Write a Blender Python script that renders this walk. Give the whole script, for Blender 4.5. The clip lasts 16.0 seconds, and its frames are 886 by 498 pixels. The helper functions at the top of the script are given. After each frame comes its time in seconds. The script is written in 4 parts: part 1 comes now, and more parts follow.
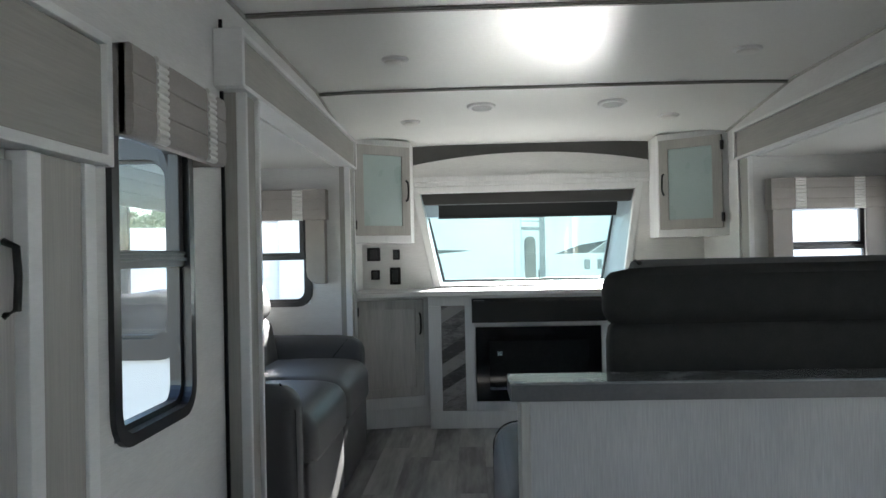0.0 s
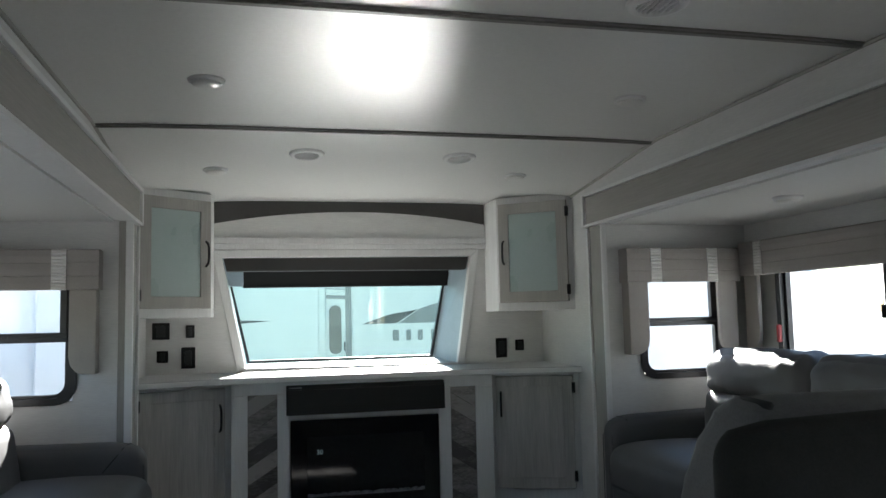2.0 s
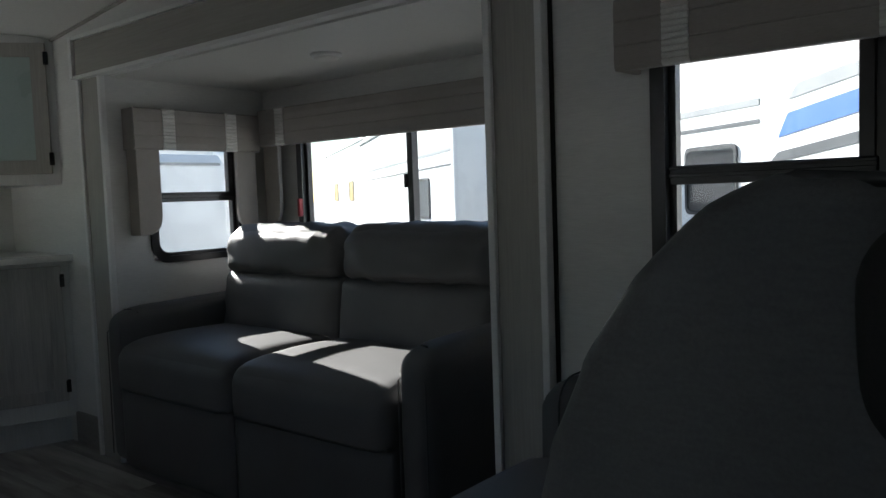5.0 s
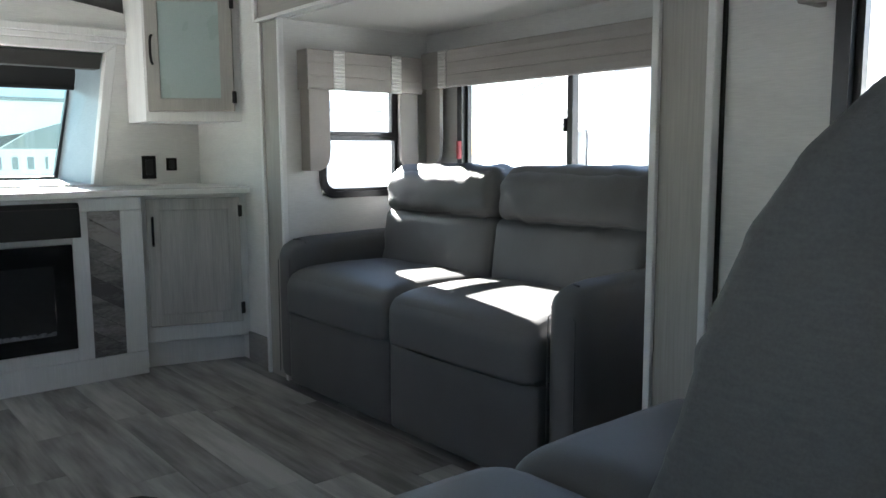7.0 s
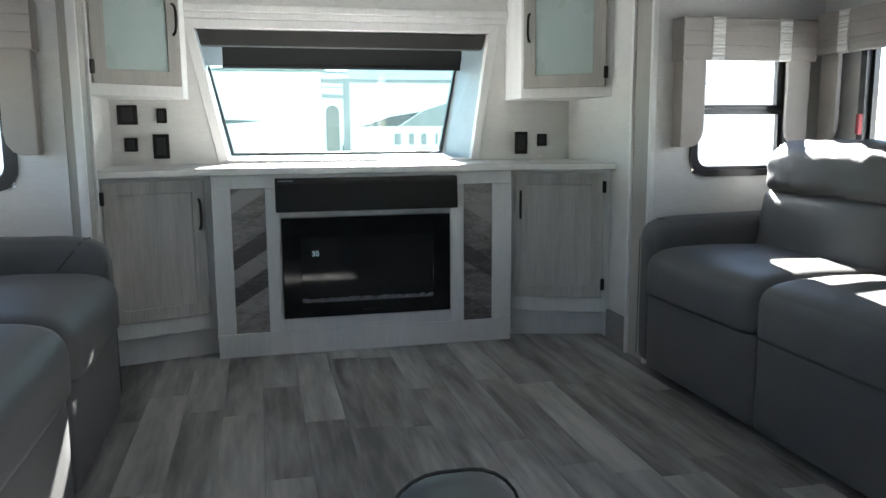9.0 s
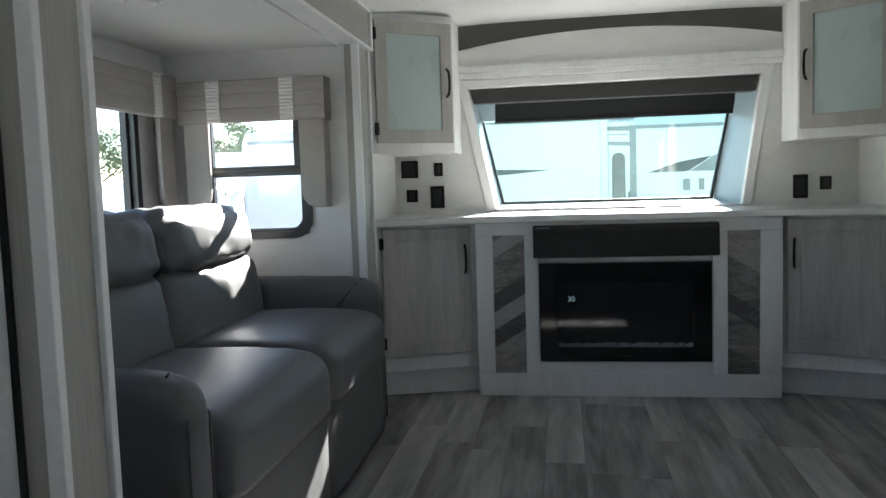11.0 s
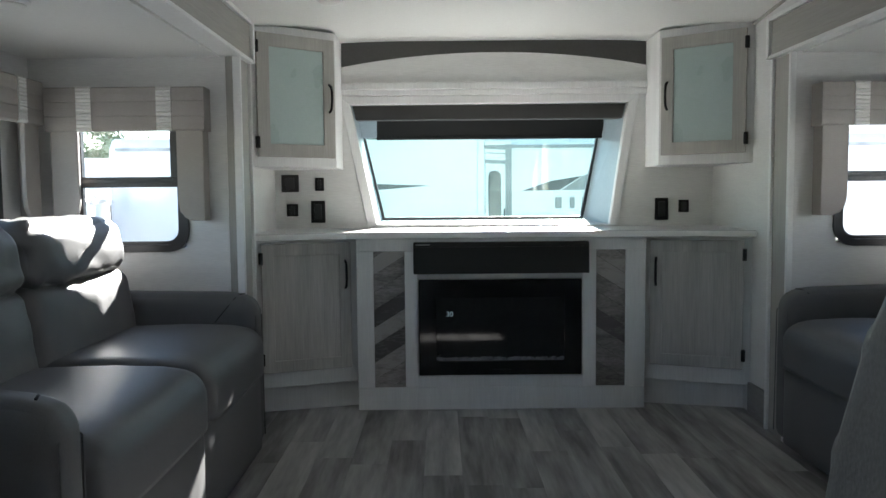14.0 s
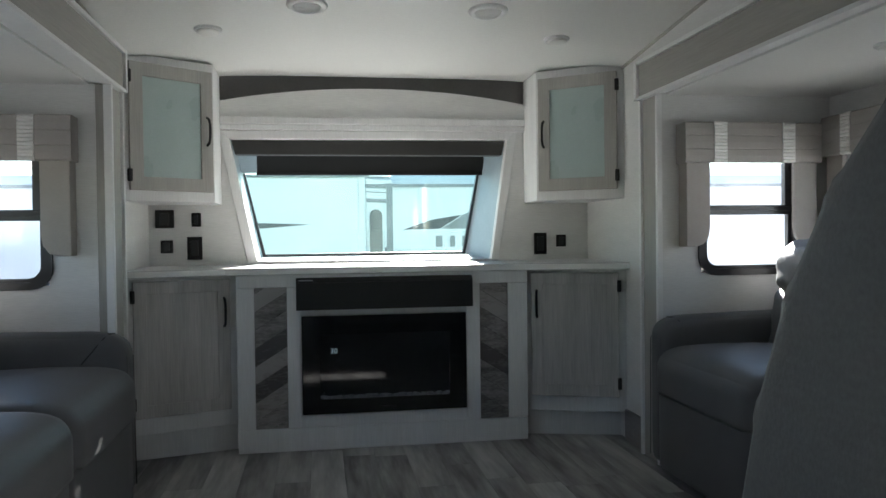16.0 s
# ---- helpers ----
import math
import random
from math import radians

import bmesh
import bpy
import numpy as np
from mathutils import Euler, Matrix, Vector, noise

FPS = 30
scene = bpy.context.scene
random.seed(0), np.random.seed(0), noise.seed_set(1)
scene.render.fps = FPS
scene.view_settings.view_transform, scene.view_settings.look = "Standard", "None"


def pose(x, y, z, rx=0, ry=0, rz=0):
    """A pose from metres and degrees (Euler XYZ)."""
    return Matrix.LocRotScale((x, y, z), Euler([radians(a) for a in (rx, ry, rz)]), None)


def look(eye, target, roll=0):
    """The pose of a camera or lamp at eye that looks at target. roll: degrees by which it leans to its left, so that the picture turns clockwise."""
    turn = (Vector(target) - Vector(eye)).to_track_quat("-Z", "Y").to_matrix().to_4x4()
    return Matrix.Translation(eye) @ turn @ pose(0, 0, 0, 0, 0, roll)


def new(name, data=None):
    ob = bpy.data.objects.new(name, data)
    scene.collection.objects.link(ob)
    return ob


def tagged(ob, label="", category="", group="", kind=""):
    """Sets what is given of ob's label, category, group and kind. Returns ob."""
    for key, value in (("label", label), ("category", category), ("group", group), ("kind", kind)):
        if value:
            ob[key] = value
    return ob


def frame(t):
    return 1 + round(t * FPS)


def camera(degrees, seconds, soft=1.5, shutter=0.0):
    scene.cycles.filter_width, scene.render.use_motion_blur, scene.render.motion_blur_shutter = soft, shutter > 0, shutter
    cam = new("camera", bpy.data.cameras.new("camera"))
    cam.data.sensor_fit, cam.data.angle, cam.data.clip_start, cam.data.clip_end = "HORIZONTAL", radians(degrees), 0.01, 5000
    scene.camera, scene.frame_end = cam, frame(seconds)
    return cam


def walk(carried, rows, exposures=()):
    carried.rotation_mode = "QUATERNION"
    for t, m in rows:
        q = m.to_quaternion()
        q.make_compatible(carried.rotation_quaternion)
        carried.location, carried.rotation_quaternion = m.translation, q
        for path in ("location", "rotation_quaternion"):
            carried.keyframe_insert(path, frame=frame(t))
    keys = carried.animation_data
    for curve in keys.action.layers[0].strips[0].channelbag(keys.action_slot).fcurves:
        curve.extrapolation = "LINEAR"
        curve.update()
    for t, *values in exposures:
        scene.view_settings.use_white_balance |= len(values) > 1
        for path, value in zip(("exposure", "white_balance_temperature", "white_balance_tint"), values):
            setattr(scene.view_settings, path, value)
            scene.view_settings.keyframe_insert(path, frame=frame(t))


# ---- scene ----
cam = camera(59.2, 16.0)

PATH = [
    (0, (-0.428, -5.192, 1.151), (-0.504, -3.193, 1.168), -1.2),
    (0.5, (-0.493, -5.015, 1.16), (-0.36, -3.019, 1.13), -1.4),
    (1, (-0.481, -4.776, 1.177), (-0.313, -2.786, 1.277), -1.9),
    (1.5, (-0.468, -4.58, 1.186), (-0.291, -2.59, 1.282), -1.8),
    (2, (-0.585, -4.407, 1.219), (-0.126, -2.468, 1.392), -1.3),
    (2.5, (-0.544, -4.272, 1.227), (0.199, -2.424, 1.407), -1.7),
    (3, (-0.465, -4.13, 1.244), (0.423, -2.35, 1.447), -1.6),
    (3.5, (-0.416, -4.014, 1.238), (0.584, -2.289, 1.397), -1.8),
    (4, (-0.472, -3.918, 1.217), (0.766, -2.35, 1.307), -1.3),
    (4.5, (-0.503, -3.852, 1.156), (0.977, -2.507, 1.186), -1.3),
    (5, (-0.514, -3.826, 1.130), (1.033, -2.567, 0.993), -2.0),
    (5.2, (-0.520, -3.801, 1.142), (0.932, -2.457, 0.867), -2.0),
    (7.3, (-0.558, -3.851, 1.079), (0.666, -2.291, 0.82), -0.3),
    (7.5, (-0.56, -3.837, 1.089), (0.621, -2.247, 0.814), -0.3),
    (8, (-0.57, -3.818, 1.075), (0.48, -2.137, 0.806), 0.5),
    (8.5, (-0.544, -3.773, 1.071), (0.318, -1.984, 0.827), 0.6),
    (9, (-0.51, -3.784, 1.076), (-0.06, -1.858, 0.778), -0.4),
    (9.2, (-0.508, -3.789, 1.075), (-0.184, -1.841, 0.754), -2.4),
    (11.3, (-0.282, -3.914, 1.084), (-0.686, -1.957, 0.943), -0.9),
    (11.5, (-0.296, -3.928, 1.095), (-0.769, -1.987, 0.968), -0.6),
    (12, (-0.319, -3.942, 1.098), (-0.921, -2.034, 1.003), -0.5),
    (12.5, (-0.342, -3.943, 1.100), (-1.011, -2.058, 0.998), -0.3),
    (13, (-0.340, -3.940, 1.105), (-0.931, -2.032, 0.961), -0.1),
    (13.5, (-0.314, -3.935, 1.104), (-0.552, -1.952, 0.959), -0.4),
    (14, (-0.308, -3.937, 1.100), (-0.301, -1.940, 0.961), -0.5),
    (14.5, (-0.301, -3.939, 1.091), (-0.137, -1.949, 0.970), -0.5),
    (15, (-0.300, -3.925, 1.076), (-0.027, -1.945, 0.985), -0.5),
    (15.5, (-0.324, -3.930, 1.072), (-0.029, -1.953, 1.050), -0.6),
    (16, (-0.329, -3.924, 1.066), (-0.015, -1.950, 1.030), -0.7),
]
EXPOSURES = [(t, e + 0.88, 6300, 10) for t, e in ((0, 2.6), (1, 2.4), (2, 2.07), (3, 1.65), (3.5, 1.57), (4.5, 1.1), (5.2, 1.08), (7.3, 3.02), (9, 3.08), (11.3, 2.55), (12, 2.42), (14, 2.58), (15, 2.58), (16, 2.38))]
walk(cam, [(t, look(eye, target, roll)) for t, eye, target, roll in PATH], EXPOSURES)

# ---------------------------------------------------------------- light
SUN_EL, SUN_AZ = radians(25.5), radians(9.6)   # height, and turn from +y towards +x
world = bpy.data.worlds.new("world")
scene.world = world
world.use_nodes = True
wn = world.node_tree.nodes
sky = wn.new("ShaderNodeTexSky")
sky.sky_type, sky.sun_disc = "NISHITA", False
sky.dust_density = 0.1
sky.sun_elevation, sky.sun_rotation = SUN_EL, SUN_AZ
wn["Background"].inputs["Strength"].default_value = 0.05
world.node_tree.links.new(sky.outputs["Color"], wn["Background"].inputs["Color"])
sun = new("sun", bpy.data.lights.new("sun", "SUN"))
sun.data.energy, sun.data.angle, sun.data.color = 5.0, radians(0.5), (1.0, 0.965, 0.90)
sun.matrix_world = look((0, 0, 0), (-math.sin(SUN_AZ) * math.cos(SUN_EL), -math.cos(SUN_AZ) * math.cos(SUN_EL), -math.sin(SUN_EL)))


# ---------------------------------------------------------------- materials
def nodes_of(name):
    m = bpy.data.materials.new(name)
    m.use_nodes = True
    return m, m.node_tree.nodes, m.node_tree.links, m.node_tree.nodes["Principled BSDF"]


def surface(name, dark, light, rough=0.5, scale=(8, 8, 8), fine=(120, 120, 120), bump=0.1, metal=0.0, spec=0.5, piece=0.0, mid=0.5, reach=0.001, vary=0.05):
    """Two noises, one broad and one fine, mix two colours; the fine one is the relief. piece: how far pieces differ."""
    m, n, l, p = nodes_of(name)
    tc = n.new("ShaderNodeTexCoord")
    info = n.new("ShaderNodeObjectInfo")
    shift = n.new("ShaderNodeVectorMath")
    shift.operation = "MULTIPLY_ADD"
    l.new(info.outputs["Random"], shift.inputs[0])
    shift.inputs[1].default_value = (31, 17, 23) if piece else (0, 0, 0)
    l.new(tc.outputs["Object"], shift.inputs[2])
    out = []
    for size, detail in ((scale, 3), (fine, 4)):
        mp = n.new("ShaderNodeMapping")
        mp.inputs["Scale"].default_value = size
        tx = n.new("ShaderNodeTexNoise")
        tx.inputs["Scale"].default_value, tx.inputs["Detail"].default_value = 1.0, detail
        l.new(shift.outputs[0], mp.inputs["Vector"])
        l.new(mp.outputs[0], tx.inputs["Vector"])
        out.append(tx.outputs["Fac"])
    blend = n.new("ShaderNodeMix")
    blend.data_type = "FLOAT"
    blend.inputs[0].default_value = mid
    l.new(out[0], blend.inputs[2]), l.new(out[1], blend.inputs[3])
    fac = blend.outputs[0]
    if piece:
        add = n.new("ShaderNodeMath")
        add.operation = "MULTIPLY_ADD"
        add.inputs[1].default_value, add.inputs[2].default_value = piece, -piece / 2
        l.new(info.outputs["Random"], add.inputs[0])
        sm = n.new("ShaderNodeMath")
        l.new(add.outputs[0], sm.inputs[0]), l.new(fac, sm.inputs[1])
        fac = sm.outputs[0]
    ramp = n.new("ShaderNodeValToRGB")
    ramp.color_ramp.elements[0].position, ramp.color_ramp.elements[1].position = 0.3, 0.7
    ramp.color_ramp.elements[0].color, ramp.color_ramp.elements[1].color = (*dark, 1), (*light, 1)
    l.new(fac, ramp.inputs[0])
    l.new(ramp.outputs[0], p.inputs["Base Color"])
    rr = n.new("ShaderNodeMapRange")
    rr.inputs[3].default_value, rr.inputs[4].default_value = rough - vary, rough + vary
    l.new(out[0], rr.inputs[0])
    l.new(rr.outputs[0], p.inputs["Roughness"])
    p.inputs["Metallic"].default_value = metal
    p.inputs["Specular IOR Level"].default_value = spec
    if bump:
        b = n.new("ShaderNodeBump")
        b.inputs["Strength"].default_value, b.inputs["Distance"].default_value = bump, reach
        l.new(out[1], b.inputs["Height"])
        l.new(b.outputs[0], p.inputs["Normal"])
    return m


def clear_glass(name, tint):
    """A thin pane: light passes straight through with a tint at each face, and each face mirrors a little."""
    m, n, l, p = nodes_of(name)
    n.remove(p)
    through_pane, mirror = n.new("ShaderNodeBsdfTransparent"), n.new("ShaderNodeBsdfGlossy")
    through_pane.inputs["Color"].default_value = (*tint, 1)
    mirror.inputs["Roughness"].default_value = 0.0
    mix = n.new("ShaderNodeMixShader")
    mix.inputs[0].default_value = 0.035
    l.new(through_pane.outputs[0], mix.inputs[1]), l.new(mirror.outputs[0], mix.inputs[2])
    l.new(mix.outputs[0], n["Material Output"].inputs["Surface"])
    return m


def glow(name, colour, strength):
    m, n, l, p = nodes_of(name)
    p.inputs["Base Color"].default_value = (*colour, 1)
    p.inputs["Emission Color"].default_value = (*colour, 1)
    p.inputs["Emission Strength"].default_value = strength
    return m


M = {}
M["wall"] = surface("linen_wallboard", (0.62, 0.615, 0.60), (0.76, 0.755, 0.735), 0.5, (3, 3, 14), (28, 28, 420), 0.15, mid=0.6)
M["ceiling"] = surface("ceiling_panel", (0.71, 0.71, 0.685), (0.75, 0.75, 0.725), 0.385, (4, 4, 4), (75, 75, 75), 0.28, spec=0.6, mid=0.85, reach=0.002, vary=0.01)
M["trim"] = surface("white_trim", (0.74, 0.74, 0.73), (0.82, 0.82, 0.81), 0.4, (6, 6, 6), (40, 40, 200), 0.04)
M["reveal"] = surface("blue_grey_reveal", (0.31, 0.38, 0.42), (0.39, 0.46, 0.50), 0.4, (6, 6, 6), (40, 40, 200), 0.04)
M["greige"] = surface("greige_wood", (0.31, 0.298, 0.27), (0.44, 0.423, 0.385), 0.5, (9, 9, 1.2), (160, 160, 6), 0.15)
M["greige_y"] = surface("greige_wood_long", (0.31, 0.298, 0.268), (0.42, 0.403, 0.365), 0.5, (9, 1.2, 9), (160, 6, 160), 0.15)
M["cabinet"] = surface("washed_oak", (0.31, 0.298, 0.28), (0.54, 0.522, 0.495), 0.5, (14, 14, 1.6), (170, 170, 7), 0.15, mid=0.4)
M["white_wood"] = surface("whitewashed_wood", (0.66, 0.66, 0.65), (0.80, 0.80, 0.79), 0.45, (10, 10, 2), (150, 150, 8), 0.12)
M["seam"] = surface("seam_strip", (0.17, 0.165, 0.15), (0.24, 0.23, 0.21), 0.5, (6, 6, 6), (90, 90, 90), 0.05)
M["dark_band"] = surface("charcoal_panel", (0.075, 0.073, 0.07), (0.10, 0.098, 0.093), 0.5, (5, 5, 5), (80, 80, 80), 0.08)
M["black"] = surface("black_plastic", (0.006, 0.006, 0.0065), (0.012, 0.012, 0.0125), 0.5, (9, 9, 9), (200, 200, 200), 0.05, spec=0.3)
M["black_metal"] = surface("black_window_frame", (0.012, 0.012, 0.014), (0.022, 0.022, 0.025), 0.32, (9, 9, 9), (300, 300, 300), 0.05)
M["pull"] = surface("black_pull", (0.02, 0.02, 0.02), (0.035, 0.034, 0.033), 0.35, (20, 20, 20), (300, 300, 300), 0.03, metal=0.6)
# inner fireplace glass: base lifted above fire_glass to imitate the room's reflection
M["fire_glass_sheen"] = surface("fireplace_glass_reflecting", (0.012, 0.012, 0.013), (0.02, 0.02, 0.021), 0.05, (2, 2, 2), (30, 30, 30), 0.0)
M["fire_glass"] = surface("fireplace_glass", (0.006, 0.006, 0.007), (0.01, 0.01, 0.011), 0.08, (2, 2, 2), (30, 30, 30), 0.0)
M["counter"] = surface("white_laminate", (0.43, 0.43, 0.425), (0.52, 0.52, 0.515), 0.32, (10, 10, 10), (120, 120, 120), 0.03)
M["cap_top"] = surface("grey_laminate", (0.16, 0.165, 0.17), (0.24, 0.245, 0.25), 0.18, (14, 14, 14), (160, 160, 160), 0.02)
M["cap_edge"] = surface("charcoal_edge", (0.05, 0.052, 0.055), (0.075, 0.077, 0.08), 0.4, (14, 14, 14), (160, 160, 160), 0.02)
M["panel_cloth"] = surface("woven_grey_panel", (0.29, 0.288, 0.285), (0.45, 0.445, 0.44), 0.55, (6, 6, 3), (380, 380, 22), 0.15)
M["leather"] = surface("grey_leatherette", (0.098, 0.098, 0.098), (0.132, 0.132, 0.133), 0.50, (5, 5, 5), (420, 420, 420), 0.25, spec=0.28)
M["leather_back"] = surface("grey_leatherette_weave", (0.072, 0.073, 0.074), (0.108, 0.109, 0.11), 0.55, (60, 60, 260), (420, 420, 420), 0.3)
# dark rear cloth; the weak light behind the loveseat is also put into its colour
M["leather_rear"] = surface("shaded_grey_back_cloth", (0.019, 0.019, 0.019), (0.030, 0.030, 0.029), 0.75, (40, 40, 40), (420, 420, 420), 0.2, spec=0.15)
M["piping"] = surface("black_piping", (0.015, 0.015, 0.016), (0.03, 0.03, 0.03), 0.5, (9, 9, 9), (200, 200, 200), 0.05)
M["valance"] = surface("taupe_fabric", (0.30, 0.275, 0.255), (0.37, 0.345, 0.32), 0.75, (7, 7, 7), (60, 60, 500), 0.3)
M["stripe"] = surface("white_knit", (0.62, 0.61, 0.58), (0.78, 0.77, 0.74), 0.8, (20, 20, 60), (300, 300, 300), 0.3)
M["shade_cloth"] = surface("blackout_shade", (0.004, 0.004, 0.0042), (0.007, 0.007, 0.0072), 0.8, (9, 9, 9), (300, 300, 300), 0.1)
M["cassette"] = surface("shade_cassette", (0.030, 0.030, 0.028), (0.042, 0.041, 0.039), 0.5, (9, 9, 9), (100, 100, 100), 0.05)
M["frost"] = surface("frosted_insert", (0.36, 0.45, 0.43), (0.43, 0.52, 0.50), 0.28, (3, 3, 3), (200, 200, 200), 0.02)
M["glass"] = clear_glass("window_glass", (0.965, 0.98, 0.985))
M["glass_front"] = clear_glass("tinted_front_glass", (0.735, 0.850, 0.805))
M["lens"] = surface("lamp_lens", (0.72, 0.71, 0.68), (0.78, 0.77, 0.74), 0.3, (9, 9, 9), (90, 90, 90), 0.0)
M["vent"] = surface("vent_plastic", (0.74, 0.74, 0.73), (0.80, 0.80, 0.79), 0.4, (9, 9, 9), (90, 90, 90), 0.0)
M["vent_dark"] = surface("vent_inside", (0.16, 0.16, 0.17), (0.26, 0.26, 0.27), 0.6, (30, 30, 30), (90, 90, 90), 0.0)
M["floor"] = surface("grey_oak_plank", (0.14, 0.139, 0.138), (0.45, 0.447, 0.44), 0.5, (13, 1.7, 13), (50, 5, 50), 0.10, piece=0.24, mid=0.30, spec=0.35)
M["groove"] = surface("plank_joint", (0.035, 0.033, 0.03), (0.055, 0.05, 0.047), 0.7, (9, 9, 9), (90, 90, 90), 0.0)
M["chevron"] = surface("grey_barn_board", (0.085, 0.078, 0.073), (0.36, 0.335, 0.315), 0.5, (7, 7, 30), (40, 40, 130), 0.15, piece=0.5)
M["base_gray"] = surface("grey_base_board", (0.20, 0.19, 0.185), (0.33, 0.315, 0.30), 0.5, (4, 4, 9), (30, 30, 120), 0.1)
M["red"] = surface("red_latch_plastic", (0.32, 0.02, 0.03), (0.42, 0.03, 0.04), 0.4, (9, 9, 9), (90, 90, 90), 0.0)
M["digits"] = glow("display_digits", (0.55, 0.75, 0.8), 0.014)
M["ember"] = surface("clear_crystals", (0.05, 0.052, 0.06), (0.22, 0.23, 0.26), 0.2, (60, 60, 60), (200, 200, 200), 0.2)
M["rv_white"] = surface("white_gelcoat", (0.70, 0.71, 0.71), (0.80, 0.81, 0.81), 0.28, (0.6, 0.6, 0.6), (5, 5, 5), 0.02)
M["rv_dark"] = surface("charcoal_graphic", (0.06, 0.065, 0.07), (0.10, 0.105, 0.11), 0.35, (3, 3, 3), (40, 40, 40), 0.02)
M["rv_grey"] = surface("grey_graphic", (0.22, 0.23, 0.235), (0.30, 0.31, 0.315), 0.35, (3, 3, 3), (40, 40, 40), 0.02)
M["rv_glass"] = surface("tinted_door_glass", (0.07, 0.075, 0.08), (0.11, 0.115, 0.12), 0.12, (3, 3, 3), (40, 40, 40), 0.0)
M["rv_blue"] = surface("blue_graphic", (0.04, 0.12, 0.35), (0.06, 0.16, 0.42), 0.35, (3, 3, 3), (40, 40, 40), 0.02)
M["tyre"] = surface("tyre_rubber", (0.02, 0.02, 0.02), (0.035, 0.035, 0.035), 0.7, (9, 9, 9), (90, 90, 90), 0.1)
M["gravel"] = surface("pale_gravel", (0.22, 0.215, 0.205), (0.34, 0.335, 0.32), 0.9, (0.8, 0.8, 0.8), (30, 30, 30), 0.5, reach=0.02)
M["bark"] = surface("bark", (0.07, 0.05, 0.035), (0.14, 0.11, 0.08), 0.9, (6, 6, 1), (40, 40, 8), 0.6, reach=0.01)
M["leaf"] = surface("leaf", (0.075, 0.105, 0.05), (0.13, 0.165, 0.085), 0.6, (2, 2, 2), (30, 30, 30), 0.0)


# ---------------------------------------------------------------- mesh helpers
def box(bm, x0, x1, y0, y1, z0, z1):
    v = [bm.verts.new((x, y, z)) for z in (z0, z1) for x, y in ((x0, y0), (x1, y0), (x1, y1), (x0, y1))]
    for f in ((3, 2, 1, 0), (4, 5, 6, 7), (0, 1, 5, 4), (1, 2, 6, 5), (2, 3, 7, 6), (3, 0, 4, 7)):
        bm.faces.new([v[i] for i in f])
    return bm


def prism(bm, pts, a, b, axis="z"):
    """A polygon of 2D points pulled from a to b along an axis (the points are the other two axes in order)."""
    def at(p, w):
        return {"z": (p[0], p[1], w), "y": (p[0], w, p[1]), "x": (w, p[0], p[1])}[axis]
    lo, hi = [bm.verts.new(at(p, a)) for p in pts], [bm.verts.new(at(p, b)) for p in pts]
    bm.faces.new(lo[::-1]), bm.faces.new(hi)
    for i in range(len(pts)):
        j = (i + 1) % len(pts)
        bm.faces.new((lo[i], lo[j], hi[j], hi[i]))
    return bm


def ring(bm, outer, inner, a, b, axis="y"):
    """A frame between two loops of equally many points, pulled from a to b."""
    def at(p, w):
        return {"z": (p[0], p[1], w), "y": (p[0], w, p[1]), "x": (w, p[0], p[1])}[axis]
    loops = [[bm.verts.new(at(p, w)) for p in pts] for w, pts in ((a, outer), (b, outer), (b, inner), (a, inner))]
    n = len(outer)
    for k in range(4):
        s, e = loops[k], loops[(k + 1) % 4]
        for i in range(n):
            j = (i + 1) % n
            bm.faces.new((s[i], s[j], e[j], e[i]))
    return bm


def rounded(x0, x1, z0, z1, r, n=6):
    pts = []
    for cx, cz, a in ((x1 - r, z1 - r, 0), (x0 + r, z1 - r, 90), (x0 + r, z0 + r, 180), (x1 - r, z0 + r, 270)):
        pts += [(cx + r * math.cos(radians(a + 90 * k / n)), cz + r * math.sin(radians(a + 90 * k / n))) for k in range(n + 1)]
    return pts


def lathe(bm, profile, n=28):
    """Radius and height pairs turned round z."""
    rows = [[bm.verts.new((r * math.cos(2 * math.pi * k / n), r * math.sin(2 * math.pi * k / n), z)) for k in range(n)] for r, z in profile]
    for s, e in zip(rows, rows[1:]):
        for k in range(n):
            bm.faces.new((s[k], s[(k + 1) % n], e[(k + 1) % n], e[k]))
    bm.faces.new(rows[0][::-1]), bm.faces.new(rows[-1])
    return bm


def bev(bm, w, seg=2):
    bmesh.ops.recalc_face_normals(bm, faces=bm.faces[:])
    bmesh.ops.bevel(bm, geom=bm.edges[:], offset=w, segments=seg, affect="EDGES", profile=0.6, clamp_overlap=True)
    return bm


def tube(bm, pts, r, n=8):
    pts = [Vector(p) for p in pts]
    rows = []
    for i, p in enumerate(pts):
        d = (pts[min(i + 1, len(pts) - 1)] - pts[max(i - 1, 0)]).normalized()
        s = d.cross(Vector((0, 0, 1)) if abs(d.z) < 0.9 else Vector((1, 0, 0))).normalized()
        u = s.cross(d)
        rows.append([bm.verts.new(p + r * (math.cos(2 * math.pi * k / n) * s + math.sin(2 * math.pi * k / n) * u)) for k in range(n)])
    for s, e in zip(rows, rows[1:]):
        for k in range(n):
            bm.faces.new((s[k], s[(k + 1) % n], e[(k + 1) % n], e[k]))
    bm.faces.new(rows[0][::-1]), bm.faces.new(rows[-1])
    return bm


def mesh_of(bm, name, material, smooth=False):
    bmesh.ops.recalc_face_normals(bm, faces=bm.faces[:])
    me = bpy.data.meshes.new(name)
    bm.to_mesh(me)
    bm.free()
    me.materials.append(M[material])
    if smooth:
        for p in me.polygons:
            p.use_smooth = True
    return me


